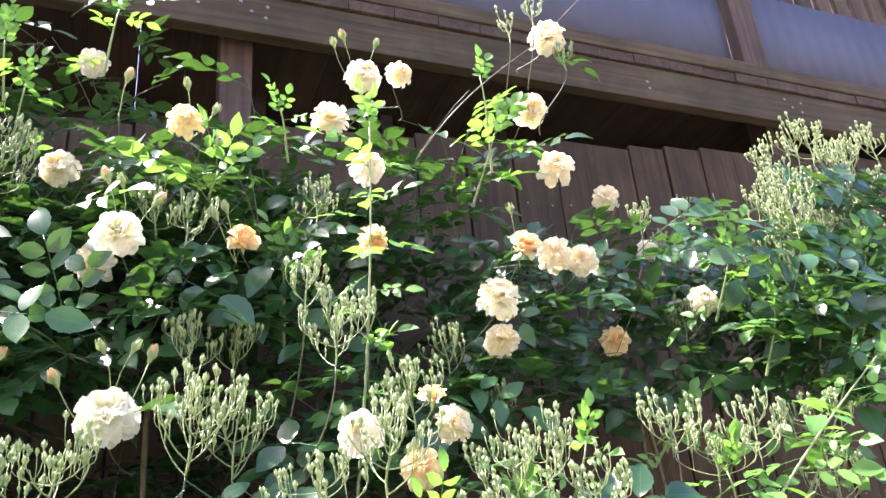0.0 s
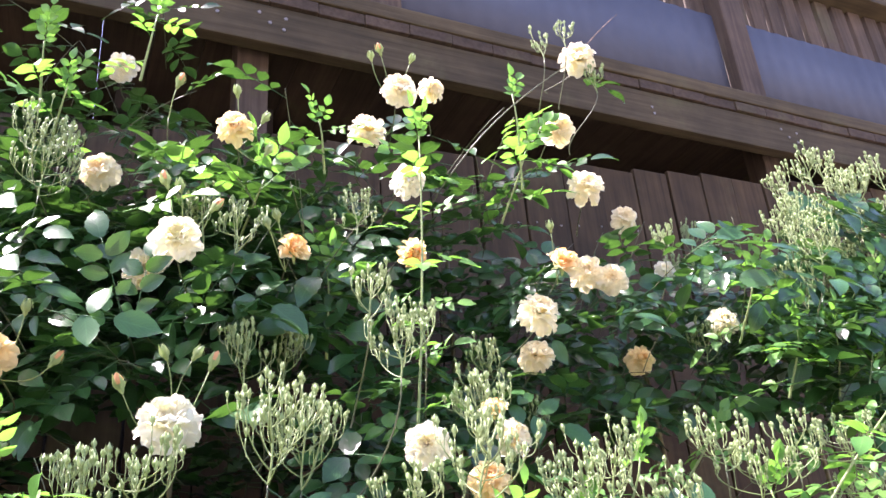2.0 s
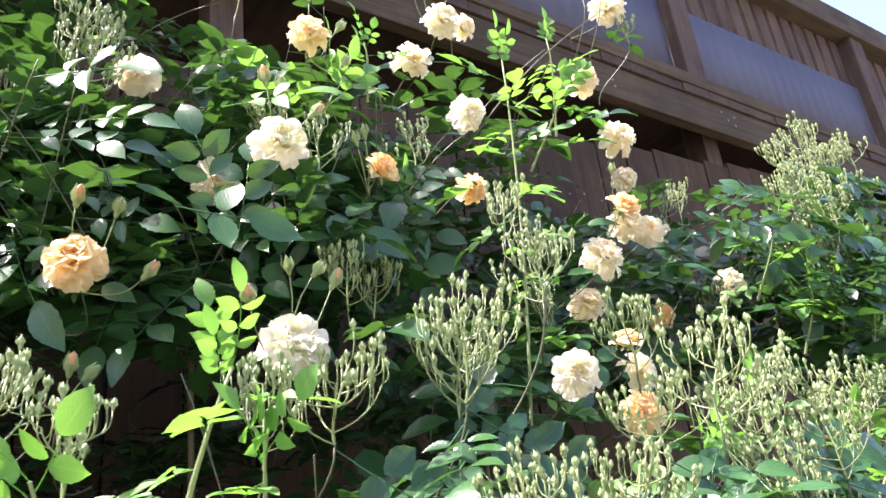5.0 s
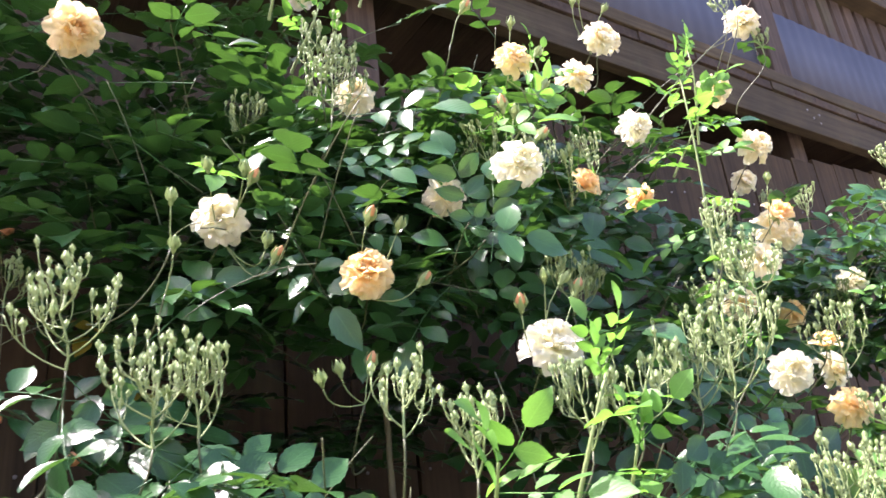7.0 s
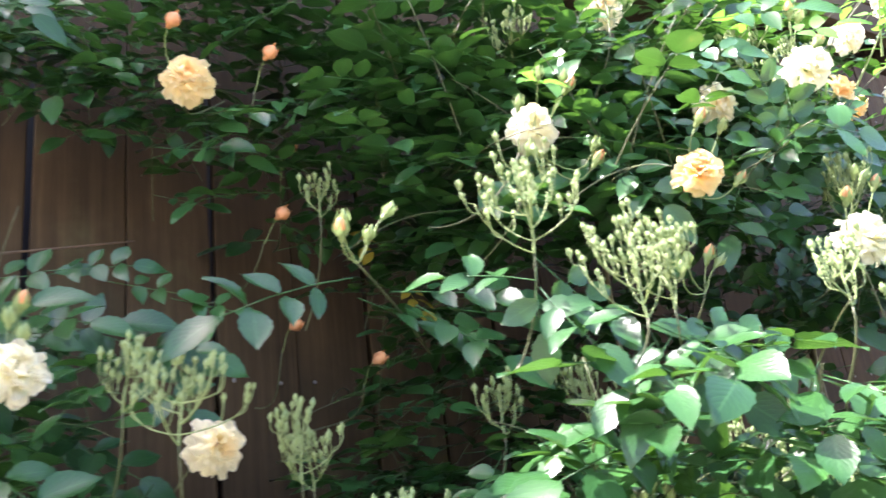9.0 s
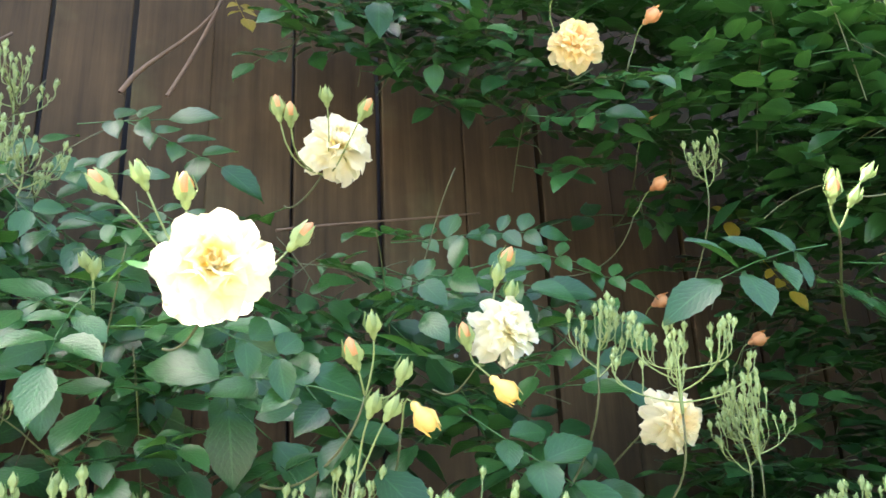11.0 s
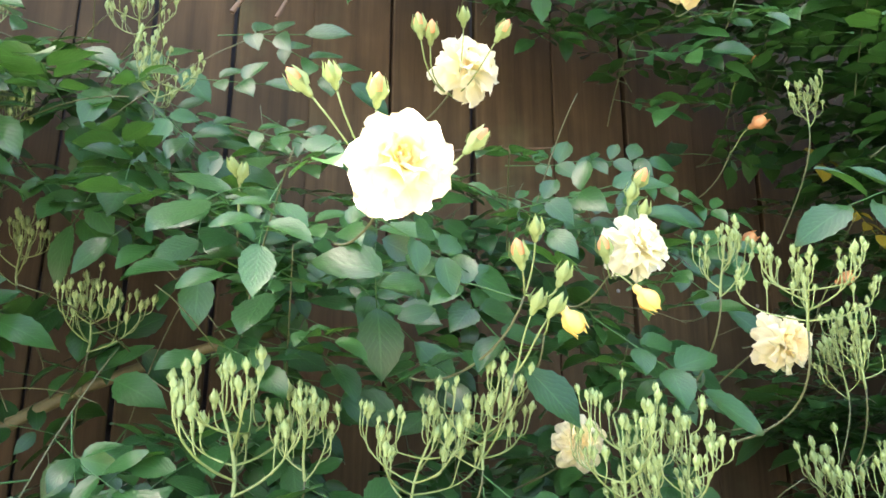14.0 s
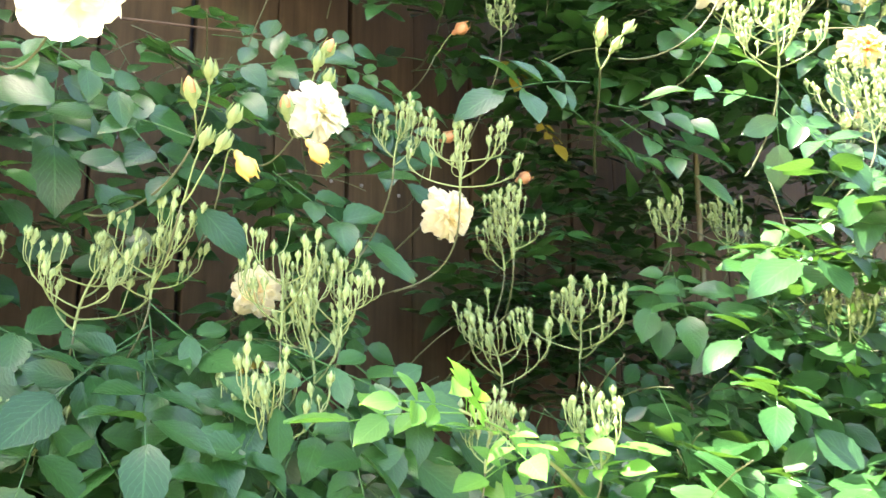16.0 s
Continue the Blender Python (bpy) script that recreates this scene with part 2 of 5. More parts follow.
def fence():
    thing = tagged(new("fence"), "tall brown weathered wooden board fence under the deck", "fence", kind="structure")
    rng = random.Random(5)
    # seams as they stand, then even boards
    xs = [-3.43 + 0.143 * k for k in range(16)] + [-1.140, -1.035, -0.919, -0.797, -0.661, -0.516, -0.363, -0.215, -0.065, 0.085, 0.235, 0.385, 0.535, 0.690, 0.850, 1.010, 1.165, 1.320,
                                                  1.476, 1.626, 1.776, 1.917, 2.056, 2.203, 2.345]
    while xs[-1] < 6.0:
        xs.append(xs[-1] + 0.145)
    for a, b in zip(xs, xs[1:]):
        w = b - a - 0.005
        top = min(fence_top((a + b) / 2), 2.95) + rng.uniform(-0.008, 0.008)
        me = box_mesh("board", (-w / 2, 0, 0), (w / 2, 0.02, top + 0.15), 0.003)
        me.materials.append(WOOD_FENCE)
        ob = part("board", me, None, thing)
        ob.matrix_basis = pose((a + b) / 2, FENCE_Y + rng.uniform(0, 0.004), -0.15, 0, rng.uniform(-0.12, 0.12), 0)
    screw = bmesh.new()
    bmesh.ops.create_cone(screw, cap_ends=True, segments=8, radius1=0.004, radius2=0.0025, depth=0.003, matrix=pose(0, -0.001, 0, 90))
    sme = bpy.data.meshes.new("screw")
    screw.to_mesh(sme)
    screw.free()
    sme.materials.append(SCREW)
    for a, b in zip(xs, xs[1:]):
        if -1.4 < a < 3.0:
            for z in (0.35, 1.70, 2.45 + 0.08 * a):
                for dx in (0.03, b - a - 0.035):
                    ob = part("screw", sme, None, thing)
                    ob.matrix_basis = pose(a + dx, FENCE_Y - 0.001, z + rng.uniform(-0.006, 0.006))
    # rails behind the boards
    for z in (0.35, 1.70):
        bm = bmesh.new()
        box(bm, (-3.4, FENCE_Y + 0.027, z - 0.045), (5.9, FENCE_Y + 0.065, z + 0.045), 0.004)
        part("rail", bm, WOOD_BEAM, thing)


def deck():
    thing = tagged(new("deck"), "raised brown wooden deck with beam, plank edge and posts", "deck", kind="structure")
    beam = bmesh.new()
    box(beam, (-3.5, 1.53, 2.975), (6.4, 1.575, 3.108), 0.004)
    part("beam", beam, WOOD_BEAM, thing, "long weathered beam with green algae")
    trim = bmesh.new()
    box(trim, (-3.5, 1.515, 3.152), (6.4, 1.60, 3.205), 0.005)
    part("edge_rail", trim, WOOD_BEAM, thing)
    rng = random.Random(8)
    x = -3.45
    while x < 6.3:
        me = box_mesh("deck_plank", (0, 0, 0), (0.1408, 3.360, 0.038), 0.003)
        me.materials.append(WOOD_DECK)
        ob = part("deck_plank", me, None, thing)
        ob.matrix_basis = pose(x, 1.522 + rng.uniform(-0.004, 0.004), 3.111 + rng.uniform(0, 0.001))
        x += 0.1420
    for px in (-1.35, 0.60, 2.56, 4.52):
        bm = bmesh.new()
        box(bm, (px, 1.625, -0.15), (px + 0.09, 1.715, 3.108), 0.004)
        part("support_post", bm, WOOD_POST, thing)
    # joists and brace take the near-black colour in place of deep shade
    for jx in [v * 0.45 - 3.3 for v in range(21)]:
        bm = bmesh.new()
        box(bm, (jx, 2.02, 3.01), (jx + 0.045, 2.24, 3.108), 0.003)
        part("joist", bm, SHADE_DARK, thing)
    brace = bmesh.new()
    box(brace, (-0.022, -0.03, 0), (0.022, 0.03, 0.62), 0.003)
    ob = part("brace", brace, SHADE_DARK, thing)
    ob.matrix_basis = pose(2.0, 2.12, 2.74, 0, 62, 0)
    bolt = bmesh.new()
    bmesh.ops.create_cone(bolt, cap_ends=True, segments=10, radius1=0.006, radius2=0.005, depth=0.004, matrix=pose(0, 0, 0, 90))
    me = bpy.data.meshes.new("bolt")
    bolt.to_mesh(me)
    bolt.free()
    me.materials.append(SCREW)
    for bx in (0.66, 2.60, 4.56):
        for dx, z in ((-0.02, 3.075), (0.01, 3.045), (0.05, 3.030), (0.055, 3.070)):
            ob = part("bolt", me, None, thing)
            ob.matrix_basis = pose(bx + dx, 1.529, z)
    for dx, z in ((1.985, 3.045), (1.99, 3.020), (0.52, 3.065), (0.525, 3.045)):
        ob = part("bolt", me, None, thing)
        ob.matrix_basis = pose(dx, 1.529, z)


def corrugated(x0, x1, z0, z1):
    """A sheet of corrugated plastic, waves running upright."""
    n = int((x1 - x0) / 0.008)
    verts, faces = [], []
    for back in (0, 1):
        for i in range(n + 1):
            x = x0 + (x1 - x0) * i / n
            y = 1.585 + 0.0016 * math.sin(x / 0.076 * 2 * math.pi) + back * 0.0015
            verts += [(x, y, z0), (x, y, z1)]
    m = 2 * (n + 1)
    for i in range(n):
        a = 2 * i
        faces.append((a, a + 2, a + 3, a + 1))
        faces.append((m + a, m + a + 1, m + a + 3, m + a + 2))
        faces.append((a + 1, a + 3, m + a + 3, m + a + 1))
        faces.append((a, m + a, m + a + 2, a + 2))
    return mesh_of("sheet", verts, faces, SHEET)


def fixing_mesh():
    bm = bmesh.new()
    bmesh.ops.create_cone(bm, cap_ends=True, segments=8, radius1=0.006, radius2=0.004, depth=0.005, matrix=pose(0, 0, 0, 90))
    me = bpy.data.meshes.new("screw")
    bm.to_mesh(me)
    bm.free()
    # screw heads reuse this dark colour
    me.materials.append(SHADE_DARK)
    return me


FIXING = fixing_mesh()


def railing(posts):
    thing = tagged(new("deck_railing"), "brown wooden deck railing with blue-grey corrugated sheets and upright slats, unseen left part added for shade", "railing")
    for px in posts:
        bm = bmesh.new()
        box(bm, (px, 1.535, 3.207), (px + 0.115, 1.66, 3.915), 0.006)
        part("post", bm, WOOD_POST, thing)
    for a, b in zip(posts, posts[1:]):
        ob = part("sheet", corrugated(a + 0.118, b - 0.003, 3.207, 3.625), None, thing, "blue-grey corrugated sheet")
        bm = bmesh.new()
        box(bm, (a + 0.117, 1.597, 3.575), (b - 0.002, 1.635, 3.628), 0.003)
        part("middle_rail", bm, WOOD_BEAM, thing)
        n = 13
        step = (b - a - 0.125) / n
        for i in range(n):
            bm = bmesh.new()
            x = a + 0.125 + step * (i + 0.5)
            box(bm, (x - 0.037, 1.60, 3.631), (x + 0.037, 1.638, 3.913), 0.004)
            part("slat", bm, WOOD_POST, thing)
        for i in range(8):
            ob = part("screw", FIXING, None, thing)
            ob.matrix_basis = pose(a + 0.17 + i * 0.17, 1.576, 3.228)
    bm = bmesh.new()
    box(bm, (posts[0] - 0.04, 1.515, 3.917), (posts[-1] + 0.2, 1.67, 3.960), 0.006)
    part("hand_rail", bm, WOOD_BEAM, thing)
    bm = bmesh.new()
    box(bm, (posts[0] - 0.04, 1.525, 3.963), (posts[-1] + 0.2, 1.555, 4.075), 0.004)
    part("cap_board", bm, WOOD_BEAM, thing)


def shade_wall():
    # added unseen walls that close the space; their dark colour paints its shade
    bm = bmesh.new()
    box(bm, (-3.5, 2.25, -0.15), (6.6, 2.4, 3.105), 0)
    ob = tagged(part("wall_north", bm, SHADE_DARK, None), "added wall closing the space under the deck, dark like its shade", "wall", kind="structure")
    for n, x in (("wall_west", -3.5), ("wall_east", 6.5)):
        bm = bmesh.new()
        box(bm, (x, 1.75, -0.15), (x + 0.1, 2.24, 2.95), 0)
        tagged(part(n, bm, SHADE_DARK, None), "added side wall under the deck, dark like its shade", "wall", kind="structure")


ground()
fence()
deck()
# the unseen left bays of this run are added to shade the roses
railing((-1.88, -0.51, 0.965, 2.45, 3.935, 5.42))
# unseen run added as shade; the gap before it lets sun onto the yellow bloom
railing((-3.48, -2.25))
shade_wall()


# ---- rose parts ----
def leaflet(rng, length, width, m, V, Fc, UV):
    """One toothed oval leaflet with a short point, folded along its midrib and curled, appended to lists."""
    nu = 12
    base = len(V)
    fold, curl, twist = rng.uniform(0.10, 0.42), rng.uniform(-0.1, 0.6), rng.uniform(-0.3, 0.3)
    fat = rng.uniform(0.80, 0.92)
    for i in range(nu + 1):
        u = i / nu
        w = width * 0.5 * math.sin(math.pi * u ** fat) ** 0.84 if 0 < i < nu else 0.0004
        if u > 0.78:
            w *= 1.0 - 0.9 * (u - 0.78)
        if 0 < i < nu:
            w *= 1.045 if i % 2 else 0.955
        for s in (-1, 0, 1):
            x = s * w
            y = u * length - (0.012 * length if i % 2 and s else 0.0)
            z = abs(s) * w * fold - curl * length * 0.35 * u * u + 0.04 * length * math.sin(4 * u + s * 2 + twist * 9) * abs(s)
            x += twist * z * 0.3
            V.append(m @ Vector((x, y, z)))
            UV.append((u, 0.5 + 0.5 * s))
    for i in range(nu):
        for j in range(2):
            a = base + i * 3 + j
            Fc.append((a, a + 1, a + 4, a + 3))


def leaf_lists(seed, leaflets, size):
    """A pinnate rose leaf: stalk along +y, blades facing +z."""
    rng = random.Random(seed)
    V, Fc, UV = [], [], []
    pairs = (leaflets - 1) // 2
    stem = 0.045 * size
    rach = [Vector((0, 0, 0))]
    total = stem + pairs * 0.032 * size
    pts = [Vector((0.004 * math.sin(t * 3), total * t, -0.10 * total * t * t)) for t in (0, 0.34, 0.67, 1.0)]
    vb, fb = [], []
    tube(vb, fb, pts, 0.0008 * size, 0.0006 * size, 4)
    V += vb
    Fc += fb
    UV += [(0.3, 0.5)] * len(vb)
    for p in range(pairs):
        y = stem + p * 0.034 * size
        z = -0.10 * total * (y / total) ** 2
        for side in (-1, 1):
            ln = size * rng.uniform(0.042, 0.054) * (0.8 + 0.2 * p / max(1, pairs - 1) if pairs > 1 else 1)
            m = Matrix.Translation((side * 0.002, y + rng.uniform(-0.004, 0.004), z)) @ Euler((rng.uniform(-0.25, 0.25), side * rng.uniform(-0.2, 0.35), -side * rng.uniform(1.0, 1.3))).to_matrix().to_4x4()
            leaflet(rng, ln, ln * rng.uniform(0.50, 0.66), m, V, Fc, UV)
    ln = size * rng.uniform(0.055, 0.066)
    m = Matrix.Translation((0, total, -0.10 * total)) @ Euler((rng.uniform(-0.45, 0.05), rng.uniform(-0.2, 0.2), rng.uniform(-0.12, 0.12))).to_matrix().to_4x4()
    leaflet(rng, ln, ln * rng.uniform(0.50, 0.66), m, V, Fc, UV)
    return V, Fc, UV


def leaf_mesh(lists, mat):
    V, Fc, UV = lists
    me = mesh_of("leaf", V, Fc, mat)
    uv = me.uv_layers.new(name="UVMap")
    idx = np.empty(len(me.loops), dtype=np.int32)
    me.loops.foreach_get("vertex_index", idx)
    uv.data.foreach_set("uv", np.array(UV, dtype=np.float32)[idx].ravel())
    return me


LEAF_LISTS = [leaf_lists(s, n, 1.0) for s, n in ((1, 5), (2, 5), (3, 7), (4, 5), (5, 3), (6, 5), (7, 7), (8, 5))]
LEAF_MESHES = {mat.name: [leaf_mesh(ls, mat) for ls in LEAF_LISTS] for mat in (LEAF, LEAF_LIME, LEAF_OLD)}
LEAF_ARRAYS = [(np.array([tuple(v) for v in V]), Fc, np.array(UV)) for V, Fc, UV in LEAF_LISTS]


def petal_lists(rng, length, width, cup, ruffle, d0, d1, m, V, Fc, D):
    """One petal: narrow foot, round notched edge that is waved and rolls back."""
    base = len(V)
    nu, nv = 6, 3
    ph, roll = rng.uniform(0, 6.28), rng.uniform(0.05, 0.28)
    for i in range(nu + 1):
        u = i / nu
        w = width * 0.5 * (0.22 + 0.78 * math.sin(math.pi * 0.58 * u ** 0.85))
        for j in range(-nv, nv + 1):
            s = j / nv
            x = w * s * (1.0 - 0.10 * u ** 4)
            y = length * u * (1.0 - 0.26 * abs(s) ** 2.2 * u ** 1.5 - 0.05 * (1 - abs(s)) ** 2 * u ** 4)
            z = cup * length * (0.45 * s * s * u + 0.55 * u * u) + ruffle * length * math.sin(s * 4.6 + ph + u * 2) * u * u - roll * length * u ** 5
            V.append(m @ Vector((x, y, z)))
            D.append(d0 + (d1 - d0) * u)
    k = 2 * nv + 1
    for i in range(nu):
        for j in range(2 * nv):
            a = base + i * k + j
            Fc.append((a, a + 1, a + k + 1, a + k))


def petals_mesh(name, seed, rings, ruffle=0.10):
    """rings: (count, length, width, lift in degrees, cup, distance of foot, height, depth at foot, depth at edge)."""
    rng = random.Random(seed)
    V, Fc, D = [], [], []
    for count, ln, wd, lift, cup, foot, hgt, d0, d1 in rings:
        ph = rng.uniform(0, 6.28)
        for i in range(count):
            a = ph + 2 * math.pi * (i + rng.uniform(-0.22, 0.22)) / count
            l = ln * rng.uniform(0.86, 1.12)
            m = (Matrix.Rotation(a, 4, "Z") @ Matrix.Translation((0, foot, hgt + rng.uniform(-0.02, 0.02)))
                 @ Euler((radians(lift + rng.uniform(-12, 12)), rng.uniform(-0.25, 0.25), rng.uniform(-0.2, 0.2))).to_matrix().to_4x4())
            petal_lists(rng, l, wd * rng.uniform(0.85, 1.15), cup * rng.uniform(0.6, 1.3), ruffle, d0 + rng.uniform(-0.08, 0.08), d1 + rng.uniform(-0.08, 0.08), m, V, Fc, D)
    me = bpy.data.meshes.new(name)
    me.from_pydata([tuple(v) for v in V], [], Fc)
    at = me.attributes.new("depth", "FLOAT", "POINT")
    at.data.foreach_set("value", D)
    return smooth(me)


def with_material(me, mat):
    c = me.copy()
    c.materials.clear()
    c.materials.append(mat)
    return c


# unit flowers: radius about 0.5, facing +z
OUTER = [petals_mesh("bloom", s, [(9, .46, .34, -24, .14, .05, .00, .2, .0), (11, .46, .32, -4, .24, .05, .02, .24, .0), (11, .44, .30, 14, .34, .05, .04, .32, .02),
                                  (11, .41, .28, 30, .40, .05, .06, .42, .05), (10, .37, .26, 44, .44, .05, .08, .52, .09)]) for s in (11, 12, 13, 14)]
LOOSE = [petals_mesh("bloom", s, [(9, .48, .28, -38, .08, .05, .00, .2, .0), (11, .48, .27, -16, .20, .05, .02, .28, .02), (11, .45, .26, 6, .32, .05, .05, .36, .05),
                                  (10, .41, .24, 26, .42, .05, .07, .44, .08), (9, .35, .22, 44, .48, .05, .09, .55, .12)]) for s in (31, 32, 33)]
HEART = [petals_mesh("heart", s, [(10, .33, .22, 52, .42, .05, .09, .6, .15), (9, .30, .20, 56, .44, .05, .10, .7, .22), (8, .26, .18, 60, .46, .045, .11, .8, .3), (7, .21, .15, 66, .5, .03, .12, .9, .4), (6, .17, .12, 72, .5, .02, .12, .95, .5), (4, .15, .10, 82, .55, .004, .12, .98, .55)]) for s in (21, 22, 23, 24)]
FLAT_HEART = [petals_mesh("heart", s, [(10, .32, .22, 42, .34, .05, .11, .5, .1), (9, .28, .20, 50, .34, .04, .12, .55, .15), (8, .24, .18, 58, .36, .03, .13, .65, .2), (7, .20, .15, 66, .38, .02, .13, .75, .28), (5, .16, .12, 76, .4, .008, .13, .85, .35)]) for s in (61, 62, 63)]
CUPPED = [petals_mesh("bloom", s, [(8, .46, .34, 14, .42, .05, .0, .35, .05), (8, .44, .32, 38, .4, .05, .03, .55, .2), (8, .41, .28, 56, .35, .04, .05, .75, .35)]) for s in (41, 42)]
HEART_CUP = [petals_mesh("heart", s, [(8, .39, .24, 66, .3, .04, .06, .9, .6), (7, .35, .18, 76, .3, .02, .07, 1.0, .7)]) for s in (51,)]
# the widest flower: flat, with broad waved lobes
WIDE = [petals_mesh("bloom", 71, [(9, .50, .42, -20, .10, .03, .00, .3, .0), (9, .49, .38, -4, .20, .03, .03, .4, .0), (8, .44, .36, 12, .30, .03, .06, .5, .02), (8, .37, .32, 28, .36, .03, .08, .6, .05)], 0.15)]
WIDE_HEART = [petals_mesh("heart", 72, [(7, .31, .28, 38, .40, .06, .09, .8, .05), (6, .26, .24, 48, .44, .06, .10, .9, .1), (5, .21, .20, 58, .46, .05, .10, 1.0, .2), (5, .17, .16, 66, .5, .03, .10, 1.0, .3), (3, .13, .12, 78, .5, .01, .10, 1.0, .4)], 0.16)]
BLOOM_SETS = {}
for kind, mat in (("cream", PETAL_CREAM), ("apricot", PETAL_APRICOT), ("white", PETAL_WHITE), ("yellow", PETAL_YELLOW)):
    BLOOM_SETS[kind] = {"open": [with_material(m, mat) for m in OUTER], "wide": [with_material(m, mat) for m in WIDE], "heart_wide": [with_material(m, mat) for m in WIDE_HEART], "loose": [with_material(m, mat) for m in LOOSE],
                        "cup": [with_material(m, mat) for m in CUPPED], "heart": [with_material(m, mat) for m in (HEART if kind == "apricot" else FLAT_HEART)],
                        "heart_cup": [with_material(m, mat) for m in HEART_CUP]}


def calyx_mesh():
    V, Fc = [], []
    tube(V, Fc, [Vector((0, 0, -0.12)), Vector((0, 0, -0.07)), Vector((0, 0, -0.01)), Vector((0, 0, 0.03))], 0.05, 0.10, 8)
    for i in range(5):
        a = 2 * math.pi * i / 5
        b = len(V)
        c, s = math.cos(a), math.sin(a)
        for r, w, z in ((0.06, 0.06, 0.0), (0.18, 0.05, -0.05), (0.30, 0.004, -0.12)):
            for q in (-1, 1):
                V.append(Vector((c * r - s * w * q, s * r + c * w * q, z)))
        Fc += [(b, b + 1, b + 3, b + 2), (b + 2, b + 3, b + 5, b + 4)]
    return mesh_of("calyx", V, Fc, BUD_GREEN)


CALYX = calyx_mesh()


def lathe(profile, sides, name, mat, sepals=0, seed=0, slim=1.0):
    V, Fc = [], []
    for r, z in profile:
        for k in range(sides):
            w = 2 * math.pi * k / sides
            V.append(Vector((r * math.cos(w), r * math.sin(w), z)))
    for i in range(len(profile) - 1):
        for k in range(sides):
            k2 = (k + 1) % sides
            Fc.append((i * sides + k, i * sides + k2, (i + 1) * sides + k2, (i + 1) * sides + k))
    Fc.append(tuple(range(sides))[::-1])
    Fc.append(tuple((len(profile) - 1) * sides + k for k in range(sides)))
    rng = random.Random(seed)
    for i in range(sepals):
        a = 2 * math.pi * (i + rng.uniform(-0.2, 0.2)) / sepals
        c, s = math.cos(a), math.sin(a)
        b = len(V)
        for r, w, z in ((0.20, 0.13, 0.34), (0.35, 0.13, 0.60), (0.20 + rng.uniform(0, 0.12), 0.015, 1.10)):
            r, w = r * slim, w * slim
            for q in (-1, 1):
                V.append(Vector((c * r - s * w * q, s * r + c * w * q, z)))
        Fc += [(b, b + 1, b + 3, b + 2), (b + 2, b + 3, b + 5, b + 4)]
    return mesh_of(name, V, Fc, mat)


# unit buds, 1 high: seed cup, waist, pointed bud
BUD_PROFILE = [(0.09, 0.0), (0.13, 0.12), (0.155, 0.30), (0.15, 0.38), (0.24, 0.48), (0.285, 0.62), (0.235, 0.78), (0.10, 0.97), (0.012, 1.18)]
BUDS = [lathe(BUD_PROFILE, 6, "bud", BUD_GREEN, 3, s, 0.92) for s in (1, 2, 3)]
BIG_BUD = lathe([(0.06, 0.0), (0.11, 0.08), (0.145, 0.18), (0.15, 0.28), (0.22, 0.40), (0.27, 0.53), (0.23, 0.71), (0.12, 0.90), (0.015, 1.10)], 10, "rosebud", BUD_GREEN, 5, 4)
PEACH_TIP = lathe([(0.14, 0.46), (0.24, 0.58), (0.262, 0.70), (0.23, 0.86), (0.14, 1.02), (0.02, 1.16)], 10, "petal_tip", BUD_PEACH)
PEACH_BUD = lathe([(0.08, 0.0), (0.16, 0.14), (0.14, 0.26), (0.26, 0.40), (0.34, 0.56), (0.33, 0.74), (0.23, 0.92), (0.06, 1.02)], 10, "rosebud", BUD_PEACH, 4, 9)
YELLOW_BUD = with_material(PEACH_BUD, plain("bud_yellow", (0.80, 0.52, 0.10), (0.85, 0.66, 0.25), 90.0, 0.5, trans=0.3))


